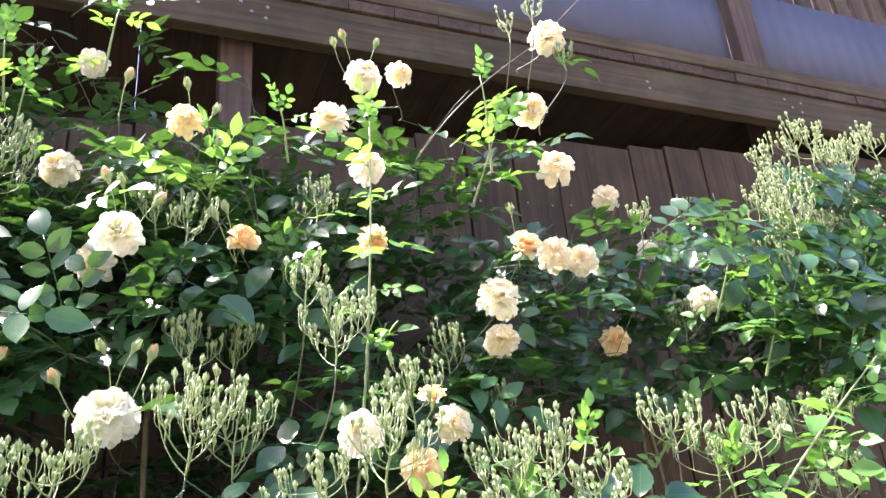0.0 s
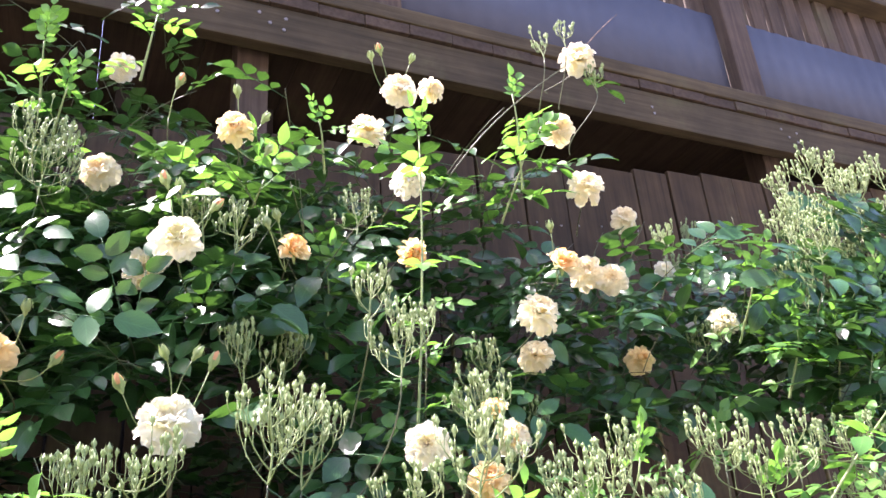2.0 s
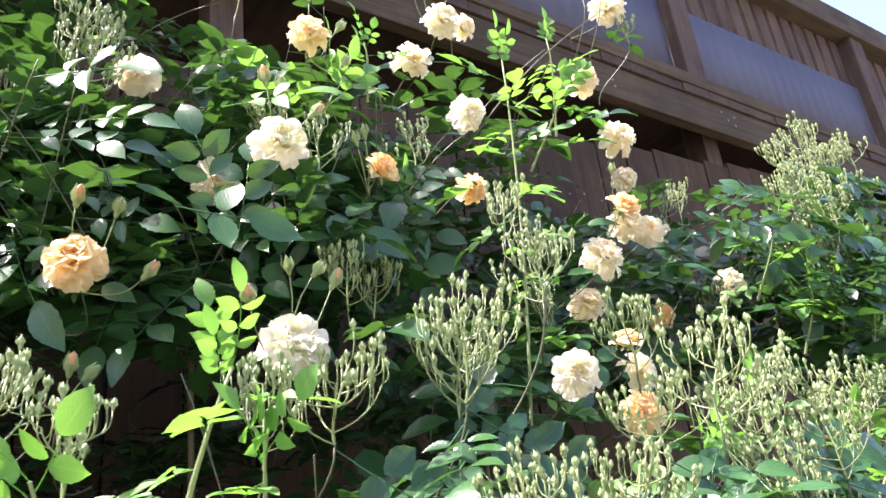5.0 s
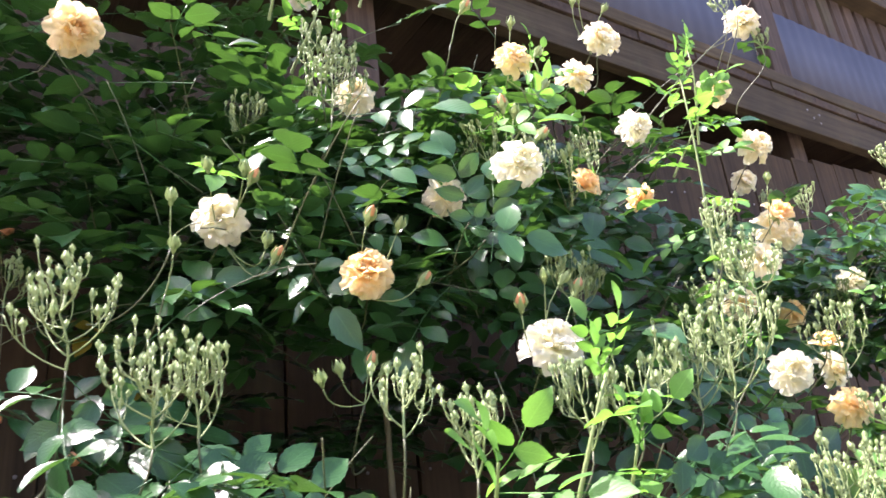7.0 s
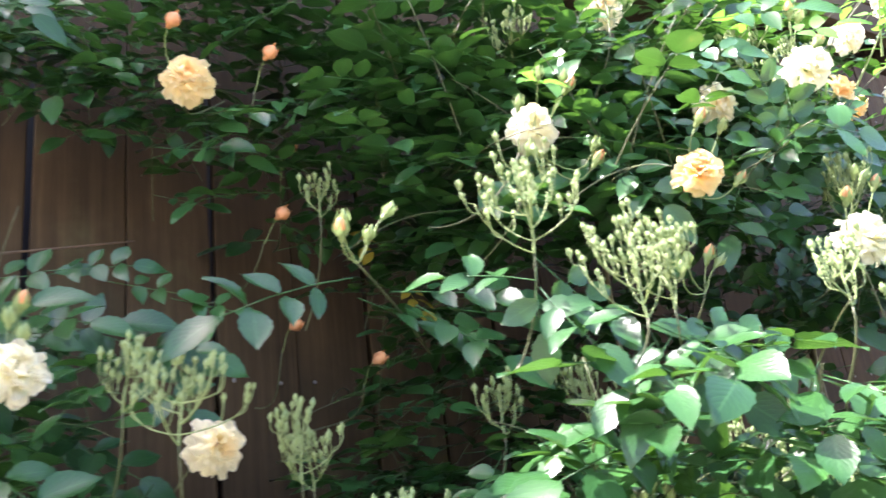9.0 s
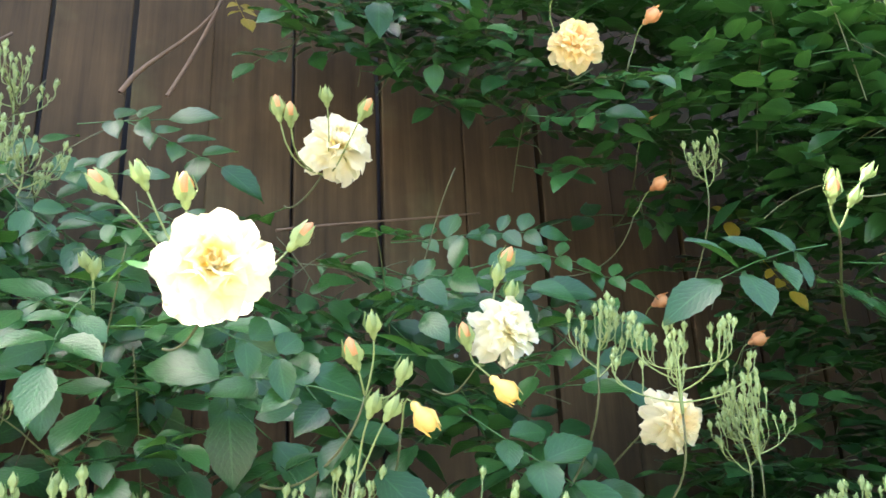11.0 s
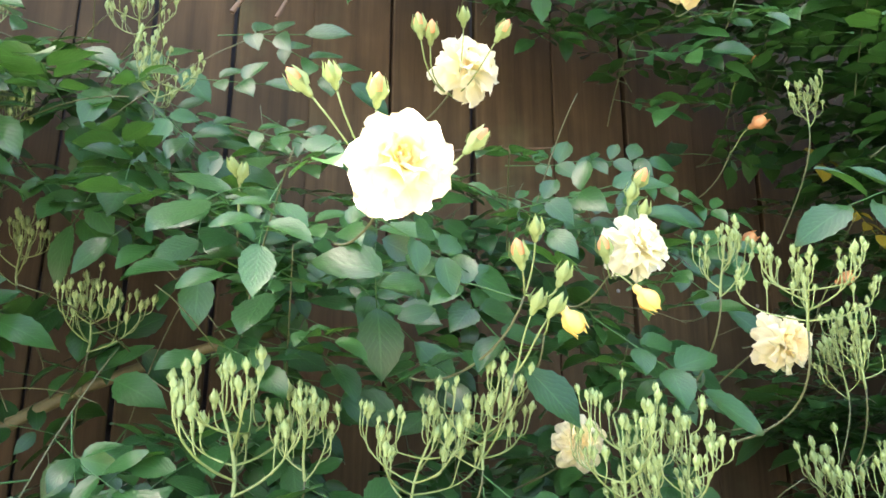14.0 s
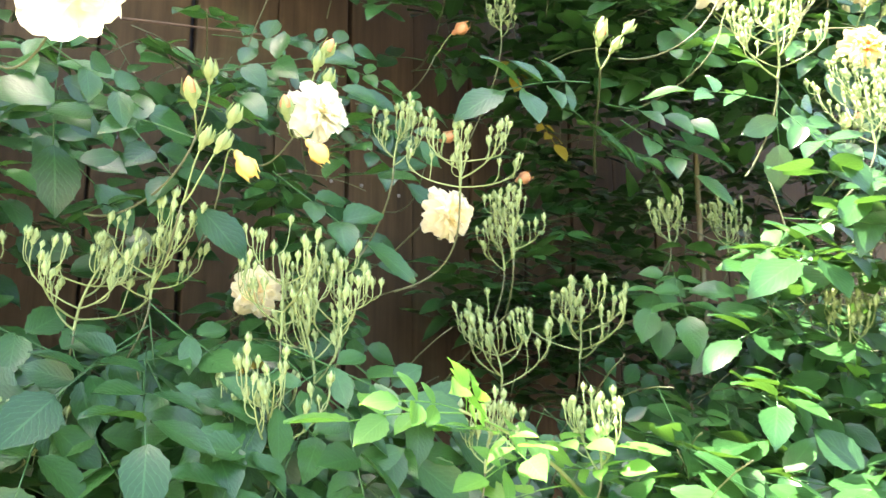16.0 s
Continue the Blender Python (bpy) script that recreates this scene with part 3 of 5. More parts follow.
def spray_lists(seed, n_arms, width, height, steep):
    """A candelabra of buds: stalk mesh lists and the poses of its buds; foot at the origin, upwards +z. steep: 0 wide arms, 1 upright arms."""
    rng = random.Random(seed)
    V, Fc, buds = [], [], []
    bend = rng.uniform(-.014, .014)
    top = Vector((bend, rng.uniform(-.010, .010), height * 0.68))
    main = bezier(Vector((0, 0, 0)), Vector((-bend * 0.6, 0, height * 0.2)), Vector((bend * 0.4, 0, height * 0.4)), top, 6)
    tube(V, Fc, main, 0.0015, 0.0010, 5)

    def bud_on(s, az, out, rise, size):
        tip = s + Vector((math.cos(az) * out, math.sin(az) * out, rise))
        ped = bezier(s, s + Vector((math.cos(az) * out * 0.9, math.sin(az) * out * 0.9, rise * 0.15)), tip - Vector((rng.uniform(-.002, .002), rng.uniform(-.002, .002), rise * 0.5)), tip, 4)
        tube(V, Fc, ped, 0.0005, 0.0007, 4)
        d = (tip - ped[-2]).normalized()
        q = Vector((0, 0, 1)).rotation_difference(d).to_matrix().to_4x4()
        buds.append((Matrix.Translation(tip) @ q @ Matrix.Rotation(rng.uniform(0, 6), 4, "Z") @ Matrix.Scale(size, 4), rng.randrange(3)))

    sizes = (0.0078, 0.0090, 0.0102, 0.0112, 0.0122)

    def dome(p):
        """Height to which the buds over a point of the head rise: a low dome."""
        r = math.hypot(p.x, p.y) / (width * 0.5)
        return height * (0.94 - 0.38 * min(1.2, r) ** 2) * rng.uniform(0.80, 1.06)

    for k in range(5):
        s = main[rng.choice((3, 4, 5, 6))]
        bud_on(s, k * 1.3 + rng.uniform(-.4, .4), rng.uniform(0.005, 0.014), rng.uniform(0.014, 0.032), rng.choice(sizes))
    for i in range(n_arms):
        az = i * 2.4 + rng.uniform(-0.4, 0.4)
        f = 0.04 + 0.78 * (i + 0.5) / n_arms
        start = main[min(5, int(f * 6))]
        reach = width * 0.5 * rng.uniform(0.62, 1.0) * (1.05 - 0.40 * f)
        end = Vector((start.x + math.cos(az) * reach, start.y + math.sin(az) * reach, 0))
        end.z = max(start.z + height * 0.05, dome(end) - rng.uniform(0.014, 0.024))
        out = Vector((math.cos(az) * reach, math.sin(az) * reach, 0))
        c1 = start + out * (0.55 - 0.2 * steep) + Vector((0, 0, (end.z - start.z) * 0.18))
        arm = bezier(start, c1, end - out * 0.10 - Vector((0, 0, (end.z - start.z) * 0.45)), end, 7)
        tube(V, Fc, arm, 0.0010, 0.0007, 4)
        for k in range(rng.choice((4, 5, 5, 6))):
            s = arm[(7, 5, 3, 6, 4, 2)[k]]
            bud_on(s, az + rng.uniform(-2.0, 2.0), rng.uniform(0.004, 0.013), min(max(0.011, dome(s) - s.z), rng.uniform(0.012, 0.030)), rng.choice(sizes) * rng.uniform(0.92, 1.06))
    return V, Fc, buds


SPRAYS = []
for seed, arms, w, h, steep in ((1, 7, .115, .10, 0.1), (2, 8, .11, .12, 0.5), (3, 6, .085, .105, 0.5), (4, 8, .135, .095, 0.0), (5, 4, .06, .085, 0.5), (6, 10, .12, .14, 0.5), (7, 2, .045, .08, 0.8)):
    V, Fc, buds = spray_lists(seed, arms, w, h, steep)
    SPRAYS.append((mesh_of("flower_stalk", V, Fc, STALK), buds))


# ---- the rose bushes ----
BUSHES = []
for x0, bx, label in ((1.25, 1.9, "tall climbing rose with pale bud sprays beside the fence"),
                      (0.62, 0.95, "climbing rose full of cream and apricot blooms against the fence"),
                      (0.10, 0.30, "dense dark-leaved climbing rose with creamy double blooms"),
                      (-0.55, -0.25, "shaded climbing rose with bud clusters in front of the fence"),
                      (-9.0, -0.95, "climbing rose with one large pale yellow bloom by the fence")):
    BUSHES.append((x0, tagged(new("rose_bush"), label, "rose bush", "rose bushes along the fence")))
    BUSHES[-1][1].location = (bx, 1.30, -0.15)
bpy.context.view_layer.update()
LEAF_COUNT = {}
MASS = {}
WOODY = {}
rnd = random.Random(77)


def bush_at(x):
    for x0, b in BUSHES:
        if x > x0:
            return b


def place(ob, bush, m):
    ob.matrix_basis = Matrix.Translation(-bush.location) @ m
    return ob


def frame_of(p, d, up):
    """A pose at p whose +y runs along d and whose +z is nearest to up."""
    y = d.normalized()
    x = y.cross(up)
    x = x.normalized() if x.length > 1e-4 else y.orthogonal().normalized()
    z = x.cross(y)
    return Matrix(((x.x, y.x, z.x, p.x), (x.y, y.y, z.y, p.y), (x.z, y.z, z.z, p.z), (0, 0, 0, 1)))


HEADS = []
WANTED = []
PATHSIDE = (Vector((0.35, -0.35, 1.43)), Vector((-0.25, 0.02, 1.43)), Vector((-1.05, 0.37, 1.40)))


def head(p, r, sunny):
    """Note a flower head: leaves keep clear of it towards the path and, where it stands in the sun, towards the sun."""
    ways = sorted(((q - p) for q in PATHSIDE), key=lambda v: v.length)[:2]
    HEADS.append((p, r, sunny, [(w.normalized(), 0.28 if sunny else 0.16) for w in ways] + ([(SUN_DIR, 0.40)] if sunny else [])))


def crowded(c, blooms_only=False):
    for p, r, sunny, ways in HEADS:
        v = c - p
        if blooms_only and not sunny:
            continue
        if abs(v.x) > 0.55 or abs(v.z) > 0.6 or abs(v.y) > 0.5:
            continue
        for w, reach in ways:
            along = v.dot(w)
            if -0.02 < along < reach and (v - w * along).length < r + (0.024 if sunny else 0.010):
                return True
    return False


def add_leaf(p, d, up, size, mat=None, single=True):
    WANTED.append((p, d.normalized(), up, size, mat or LEAF, single))


def set_leaf(p, d, up, size, mat, single):
    """A leaf of its own, or one more in the bush's joined foliage."""
    spots = [p + d * (k * size) for k in (0.03, 0.055, 0.08, 0.11)]
    if mat is LEAF and single == 2 and any(crowded(c, True) for c in spots):
        return
    if mat is LEAF and single not in (2, 4) and (keep_clear(p + d * 0.05 * size) or any(crowded(c, single == 3) for c in spots)):
        return
    tip = p + d * 0.11 * size
    if mat is LEAF and single not in (2, 4) and tip.x < -0.4 and tip.y < (0.92 if single == 3 else 0.99):
        return
    bush = bush_at(p.x)
    k = rnd.randrange(len(LEAF_MESHES[mat.name]))
    m = frame_of(p, d, up) @ Matrix.Scale(size, 4)
    n = LEAF_COUNT.get(bush.name, 0)
    if mat is not LEAF or (single and n < 300):
        if mat is LEAF:
            LEAF_COUNT[bush.name] = n + 1
        place(part("leaf", LEAF_MESHES[mat.name][k], None, bush, {LEAF_LIME.name: "bright young lime leaf", LEAF_OLD.name: "yellowed leaf"}.get(mat.name, "")), bush, m)
    else:
        MASS.setdefault(bush.name, []).append((k, m))


def add_tube(bush, pts, r0, r1, mat, sides=6):
    V, Fc = WOODY.setdefault((bush.name, mat.name), ([], []))
    tube(V, Fc, [p - bush.location for p in pts], r0, r1, sides)


def add_cane(name, pts, r0, r1, mat, label=""):
    bush = bush_at(pts[-1].x)
    V, Fc = [], []
    tube(V, Fc, [p - bush.location for p in pts], r0, r1, 7)
    part(name, mesh_of(name, V, Fc, mat), None, bush, label)


# how blades that grow at the outside of the bush, towards path and light, are tilted
SUNWARD = Vector((-0.51, -0.70, 0.51))


def leaves_along(pts, start, step, size, mat=None, single=True, end=0.97, droop=0.0, flat=False, tilt=0.0):
    """Leaves set alternately along a shoot, blades turned to the light."""
    az = rnd.uniform(0, 6.28)
    run = 0.0
    total = sum((b - a).length for a, b in zip(pts, pts[1:]))
    done = 0.0
    nxt = start * total
    for a, b in zip(pts, pts[1:]):
        seg = (b - a).length
        while nxt < done + seg and nxt < total * end:
            f = (nxt - done) / seg
            p = a.lerp(b, f)
            az += 2.4 + rnd.uniform(-0.4, 0.4)
            d = Vector((math.cos(az), math.sin(az) - 0.25, rnd.uniform(-0.35, 0.30)))
            up = Vector((rnd.uniform(-1.0, .2), rnd.uniform(-1.5, 0.0), 1.0))
            if droop:
                d = Vector((math.cos(az) * 0.8, -0.55 + 0.35 * math.sin(az), rnd.uniform(-0.9, 0.05) * droop))
                up = Vector((rnd.uniform(-.7, .3), rnd.uniform(-1.2, -.4), 0.9))
            if flat:
                up = Vector((rnd.uniform(-.3, .3), rnd.uniform(-.5, .1), 1.0))
            if rnd.random() < tilt:
                up = SUNWARD + Vector((rnd.uniform(-.25, .25), rnd.uniform(-.25, .25), rnd.uniform(-.25, .25)))
                d = d - up.normalized() * d.dot(up.normalized())
            if p.y + d.y * 0.12 > FENCE_Y - 0.03:
                d.y = -abs(d.y)
            add_leaf(p, d, up, size * rnd.uniform(0.8, 1.2), mat, single)
            nxt += step * rnd.uniform(0.7, 1.3)
        done += seg


def shoot_to(p, length=0.42, leaves=True, mat=None, size=1.0, lean=None, start=0.25, step=0.05, stalk=None, end=0.85, tip=None):
    """A side shoot rising from inside the bush to the flower head at p. Returns its last direction."""
    lean = lean or Vector((rnd.uniform(-0.5, 0.5), rnd.uniform(0.7, 1.3), -0.75))
    foot = p + lean.normalized() * length
    foot.y = min(foot.y, FENCE_Y - 0.06)
    mid1 = foot.lerp(p, 0.45) + Vector((rnd.uniform(-.05, .05), rnd.uniform(0.0, .05), rnd.uniform(-0.06, 0.0)))
    mid2 = p - (tip or Vector((rnd.uniform(-.01, .01), -0.02, 0.05)))
    pts = bezier(foot, mid1, mid2, p, 12)
    add_cane("shoot", pts, 0.0013, 0.0010, stalk or SHOOT)
    if leaves:
        leaves_along(pts, start, step, size, mat, end=end, flat=mat is None and -0.1 < p.x < 0.75, tilt=0.2 if mat is None and -0.1 < p.x < 0.75 else 0.0)
    return (pts[-1] - pts[-2]).normalized()


def bloom(x, y, z, dia, kind="cream", face=(-0.25, -1.0, 0.38), form="open", tilt=0.3, shoot=True, lean=None):
    """One flower with its heart and calyx on its shoot."""
    p = Vector((x, y, z))
    bush = bush_at(x)
    n = (Vector(face) + Vector((rnd.uniform(-tilt, tilt), 0, rnd.uniform(-tilt, tilt)))).normalized()
    q = Vector((0, 0, 1)).rotation_difference(n).to_matrix().to_4x4()
    m = Matrix.Translation(p - n * dia * 0.18) @ q @ Matrix.Rotation(rnd.uniform(0, 6.28), 4, "Z") @ Matrix.Scale(dia, 4)
    sets = BLOOM_SETS[kind]
    words = {"cream": "double cream bloom with apricot heart", "apricot": "double apricot bloom", "white": "double ivory white bloom", "yellow": "large double pale yellow bloom"}[kind]
    ob = place(part("bloom", rnd.choice(sets[form]), None, bush, words), bush, m)
    part("heart", rnd.choice(sets[{"cup": "heart_cup", "wide": "heart_wide"}.get(form, "heart")]), None, ob)
    part("calyx", CALYX, None, ob)
    head(p, dia * 0.5, True)
    if shoot:
        base = p - n * dia * 0.28
        BASES.append((p, base - n * 0.02 - Vector((0, 0, 0.012))))
        shoot_to(base, rnd.uniform(0.09, 0.14), lean=Vector(lean or (rnd.uniform(-.6, .6), rnd.uniform(0.9, 1.5), -0.55)), step=0.036, start=0.05, tip=n * 0.04 + Vector((0, 0, 0.01)))


def spray(x, y, z, kind=0, size=1.0, tilt=0.18, leaves=True, lime=False, skirt=3):
    """One head of small green buds; (x, y, z) is the middle of the head."""
    h = (.10, .12, .105, .095, .085, .14, .08)[kind] * size
    foot = Vector((x, y, z - h * 0.55))
    bush = bush_at(x)
    d = shoot_to(foot, rnd.uniform(0.11, 0.17), leaves=leaves, lean=Vector((rnd.uniform(-.35, .35), rnd.uniform(0.35, 0.8), -1.0)), start=0.05, step=0.026, end=0.82, tip=Vector((0, 0, 0.05)), mat=LEAF_LIME if lime else None)
    up = (Vector((0, 0, 1)) + d * 0.25 + Vector((rnd.uniform(-tilt, tilt), rnd.uniform(-tilt, tilt), 0))).normalized()
    q = Vector((0, 0, 1)).rotation_difference(up).to_matrix().to_4x4()
    m = Matrix.Translation(foot) @ q @ Matrix.Rotation(rnd.uniform(0, 6.28), 4, "Z") @ Matrix.Scale(size, 4)
    head(Vector((x, y, z)), (.045, .045, .034, .05, .025, .05, .02)[kind] * size, False)
    for k in range(skirt):
        az = 6.28 * k / skirt + rnd.uniform(-0.4, 0.4)
        up_leaf = Vector((rnd.uniform(-.9, -.4), rnd.uniform(-.8, -.4), 0.6)) if -0.3 < x < 0.7 else Vector((rnd.uniform(-.4, .2), -1.0, 0.6))
        add_leaf(foot - Vector((0, 0, 0.004 + 0.010 * k)), Vector((math.cos(az), -0.45 + 0.45 * math.sin(az), rnd.uniform(-0.95, -0.35))), up_leaf, rnd.uniform(0.78, 0.98) if -0.3 < x < 0.7 else rnd.uniform(1.0, 1.25), single=3)
    me, buds = SPRAYS[kind]
    ob = place(part("flower_stalk", me, None, bush), bush, m)
    for bm_, k in buds:
        part("bud", BUDS[k], None, ob).matrix_basis = bm_


BASES = []
NODES = []


def bud_node(p, d, size):
    """Where the bud's stalk starts: behind a bloom, from the node of a neighbouring bud, or on a shoot of its own."""
    near = min(BASES, key=lambda b: (b[0] - p).length) if BASES else None
    if near and (near[0] - p).length < 0.105:
        return near[1]
    for n in NODES:
        if (n - p).length < 0.085 and n.z < p.z + 0.01:
            return n
    n = p - d * size - Vector((rnd.uniform(-.012, .012), rnd.uniform(-.03, -.01), rnd.uniform(0.02, 0.035)))
    NODES.append(n)
    shoot_to(n, rnd.uniform(0.12, 0.18), lean=Vector((rnd.uniform(-.6, .6), rnd.uniform(0.9, 1.5), -0.5)), start=0.05, step=0.036, end=0.98)
    return n


def rosebud(x, y, z, size=0.024, kind="peach", lean=None):
    """A single showing bud on its bent stalk."""
    p = Vector((x, y, z))
    bush = bush_at(x)
    d = Vector(lean or (rnd.uniform(-.35, .35), rnd.uniform(-.4, .2), 1)).normalized()
    end = bud_node(p, d, size)
    if not lean:
        side = p - end
        d = (d + Vector((side.x, side.y, 0)).normalized() * 0.75).normalized()
    q = Vector((0, 0, 1)).rotation_difference(d).to_matrix().to_4x4()
    foot = p - d * size * 0.5
    m = Matrix.Translation(foot) @ q @ Matrix.Scale(size, 4)
    me = {"peach": PEACH_BUD, "yellow": YELLOW_BUD}.get(kind, BIG_BUD)
    ob = place(part("rosebud", me, None, bush, {"peach": "opening peach rosebud", "yellow": "opening yellow rosebud"}.get(kind, "plump green rosebud")), bush, m)
    if kind == "tip":
        part("petal_tip", PEACH_TIP, None, ob, "peach petal tip")
    V, Fc = [], []
    gap = (foot - end).length
    pts = [m.inverted() @ v for v in bezier(end, end.lerp(foot, 0.35) + Vector((0, 0, -0.15 * gap)), foot - d * gap * 0.45, foot, 6)]
    tube(V, Fc, pts, 0.0010 / size, 0.0008 / size, 5)
    part("stalk", mesh_of("stalk", V, Fc, STALK), None, ob)


# open hollows in the growth: (low corner, high corner)
HOLLOWS = [((0.68, 0.88, 1.93), (1.02, 1.25, 2.12)), ((-0.02, 0.80, 1.45), (0.44, 1.36, 1.79)), ((1.00, 0.50, 1.45), (1.55, 1.22, 1.80)), ((0.02, 0.90, 1.50), (0.62, 1.25, 1.68)), ((-0.36, 0.88, 1.55), (-0.02, 1.60, 1.90)), ((0.02, 0.55, 1.48), (0.34, 0.85, 1.71)), ((-0.06, 0.85, 1.47), (0.34, 1.35, 1.71)), ((-1.22, 1.02, 1.44), (-0.93, 1.45, 1.58)), ((0.44, 0.80, 1.66), (0.70, 1.32, 1.90)), ((-0.46, 0.55, 1.27), (-0.18, 1.6, 1.62)),
           ((-0.45, 0.60, 1.84), (-0.05, 1.12, 2.60)), ((-0.72, 1.30, 1.80), (-0.37, 1.60, 2.05)), ((-1.18, 1.00, 1.79), (-0.95, 1.42, 2.08)), ((-1.36, 0.90, 1.40), (-1.02, 1.32, 1.75)), ((1.10, 0.80, 1.60), (2.30, 1.10, 1.79)), ((1.15, 1.10, 1.60), (2.40, 1.32, 1.84)), ((1.20, 1.32, 1.60), (2.60, 1.60, 1.90))]


def keep_clear(p):
    """Hollows where one looks past the leaves into the dark."""
    return any(all(a < v < b for a, v, b in zip(lo, p, hi)) for lo, hi in HOLLOWS)


def filler(n, lo, hi, size=1.0, leaves=5, single=False, mat=None, out=-0.35, droop=0.0, flat=False, tilt=0.0):
    """Leafy side twigs inside the bush."""
    for _ in range(n):
        p = Vector([rnd.uniform(a, b) for a, b in zip(lo, hi)])
        if keep_clear(p):
            continue
        d = Vector((rnd.uniform(-.6, .6), rnd.uniform(-.9, .3) + out * 0.4, rnd.uniform(-0.2, 0.8))).normalized()
        q = p + d * rnd.uniform(0.14, 0.26)
        q.y = min(q.y, FENCE_Y - 0.05)
        pts = bezier(p, p.lerp(q, 0.3) + Vector((0, 0, .02)), p.lerp(q, 0.7) + Vector((0, 0, .02)), q, 6)
        add_tube(bush_at(q.x), pts, 0.0010, 0.0007, SHOOT, 4)
        leaves_along(pts, 0.1, 0.16 / leaves, size, mat, single, droop=droop, flat=flat, tilt=tilt)


def finish_bushes():
    """Set the leaves, then join the rest of the foliage and the twigs of each bush."""
    for w in WANTED:
        set_leaf(*w)
    for x0, bush in BUSHES:
        V, Fc, UV = [], [], []
        base = 0
        for k, m in MASS.get(bush.name, []):
            va, fa, ua = LEAF_ARRAYS[k]
            mm = np.array(Matrix.Translation(-bush.location) @ m)
            V.append(va @ mm[:3, :3].T + mm[:3, 3])
            Fc += [tuple(i + base for i in f) for f in fa]
            UV.append(ua)
            base += len(va)
        if V:
            me = bpy.data.meshes.new("foliage")
            me.from_pydata(np.concatenate(V).tolist(), [], Fc)
            me.materials.append(LEAF_MASS)
            smooth(me)
            uv = me.uv_layers.new(name="UVMap")
            idx = np.empty(len(me.loops), dtype=np.int32)
            me.loops.foreach_get("vertex_index", idx)
            uv.data.foreach_set("uv", np.concatenate(UV).astype(np.float32)[idx].ravel())
            tagged(part("foliage", me, None, bush), kind="stuff")
        for (bn, mn), (tv, tf) in WOODY.items():
            if bn == bush.name:
                tagged(part("twig_growth", mesh_of("twig_growth", tv, tf, bpy.data.materials[mn]), None, bush), kind="stuff")


def main_canes():
    for bx in (2.2, 1.8, 1.5, 1.05, 0.8, 0.45, 0.2, -0.85, -1.15):
        foot = Vector((bx + rnd.uniform(-.1, .1), 1.38, -0.15))
        top = Vector((bx + rnd.uniform(-.3, .3), 1.3, (1.9 if bx > 0.3 else 1.05) + 0.35 * max(0, min(1, bx)) + rnd.uniform(-.2, .1)))
        add_cane("cane", bezier(foot, foot + Vector((0, -0.1, 0.8)), top + Vector((0, 0.05, -0.8)), top, 14), 0.010, 0.005, CANE)


main_canes()

# blooms of the sunlit bush
bloom(0.468, 0.839, 2.215, 0.063, "apricot")
bloom(0.744, 0.973, 2.352, 0.079, "cream", face=(-0.2, -0.8, 0.5))
bloom(0.806, 0.947, 2.443, 0.076, "cream")
bloom(0.910, 1.011, 2.507, 0.061, "cream", face=(0.5, -0.8, 0.1))
bloom(1.193, 0.871, 2.563, 0.083, "cream")
bloom(1.195, 0.982, 2.445, 0.080, "cream", face=(-0.1, -1, -0.1))
bloom(1.204, 0.926, 2.275, 0.080, "cream", form="loose")
bloom(1.471, 1.151, 2.351, 0.071, "cream", face=(-0.2, -0.9, 0.4))
bloom(0.382, 0.766, 1.968, 0.074, "white", face=(-0.15, -0.8, 0.45))
bloom(0.352, 0.903, 1.973, 0.066, "cream", form="loose", face=(0.0, -0.8, -0.5))
bloom(0.563, 0.829, 2.000, 0.062, "apricot", form="cup", face=(-0.1, -0.7, 0.5))
bloom(1.053, 0.831, 2.037, 0.070, "apricot", form="cup", face=(-0.3, -0.8, 0.4))
bloom(1.168, 0.925, 2.073, 0.075, "cream", form="loose")
bloom(1.230, 0.932, 2.067, 0.066, "cream")
bloom(1.005, 0.854, 1.951, 0.080, "cream", form="loose", face=(-0.1, -0.6, 0.6))
bloom(1.048, 0.953, 1.907, 0.070, "cream", form="loose")
bloom(1.358, 1.047, 1.945, 0.066, "apricot", form="loose", face=(-0.2, -0.9, 0.1))
bloom(1.574, 1.013, 2.038, 0.070, "white", form="loose")
bloom(1.569, 1.159, 2.225, 0.056, "white", form="loose")
bloom(0.389, 0.760, 1.712, 0.084, "white", face=(-0.1, -0.8, 0.4))
bloom(0.684, 0.647, 1.661, 0.062, "white", face=(-0.3, -0.9, 0.3))
bloom(0.830, 0.675, 1.681, 0.056, "cream", face=(0.4, -0.8, 0.2))
bloom(0.753, 0.622, 1.615, 0.056, "apricot", form="loose")
bloom(0.786, 0.656, 1.711, 0.047, "apricot", form="cup", face=(0, -0.4, 0.8))
bloom(0.793, 0.897, 2.198, 0.067, "white", face=(-0.2, -1, 0.0))
bloom(0.809, 0.935, 2.069, 0.058, "apricot", form="loose", face=(0.1, -0.8, -0.4))
bloom(0.274, 1.016, 2.200, 0.070, "cream")
bloom(0.298, 1.247, 2.589, 0.066, "white", face=(0.2, -0.8, -0.2))
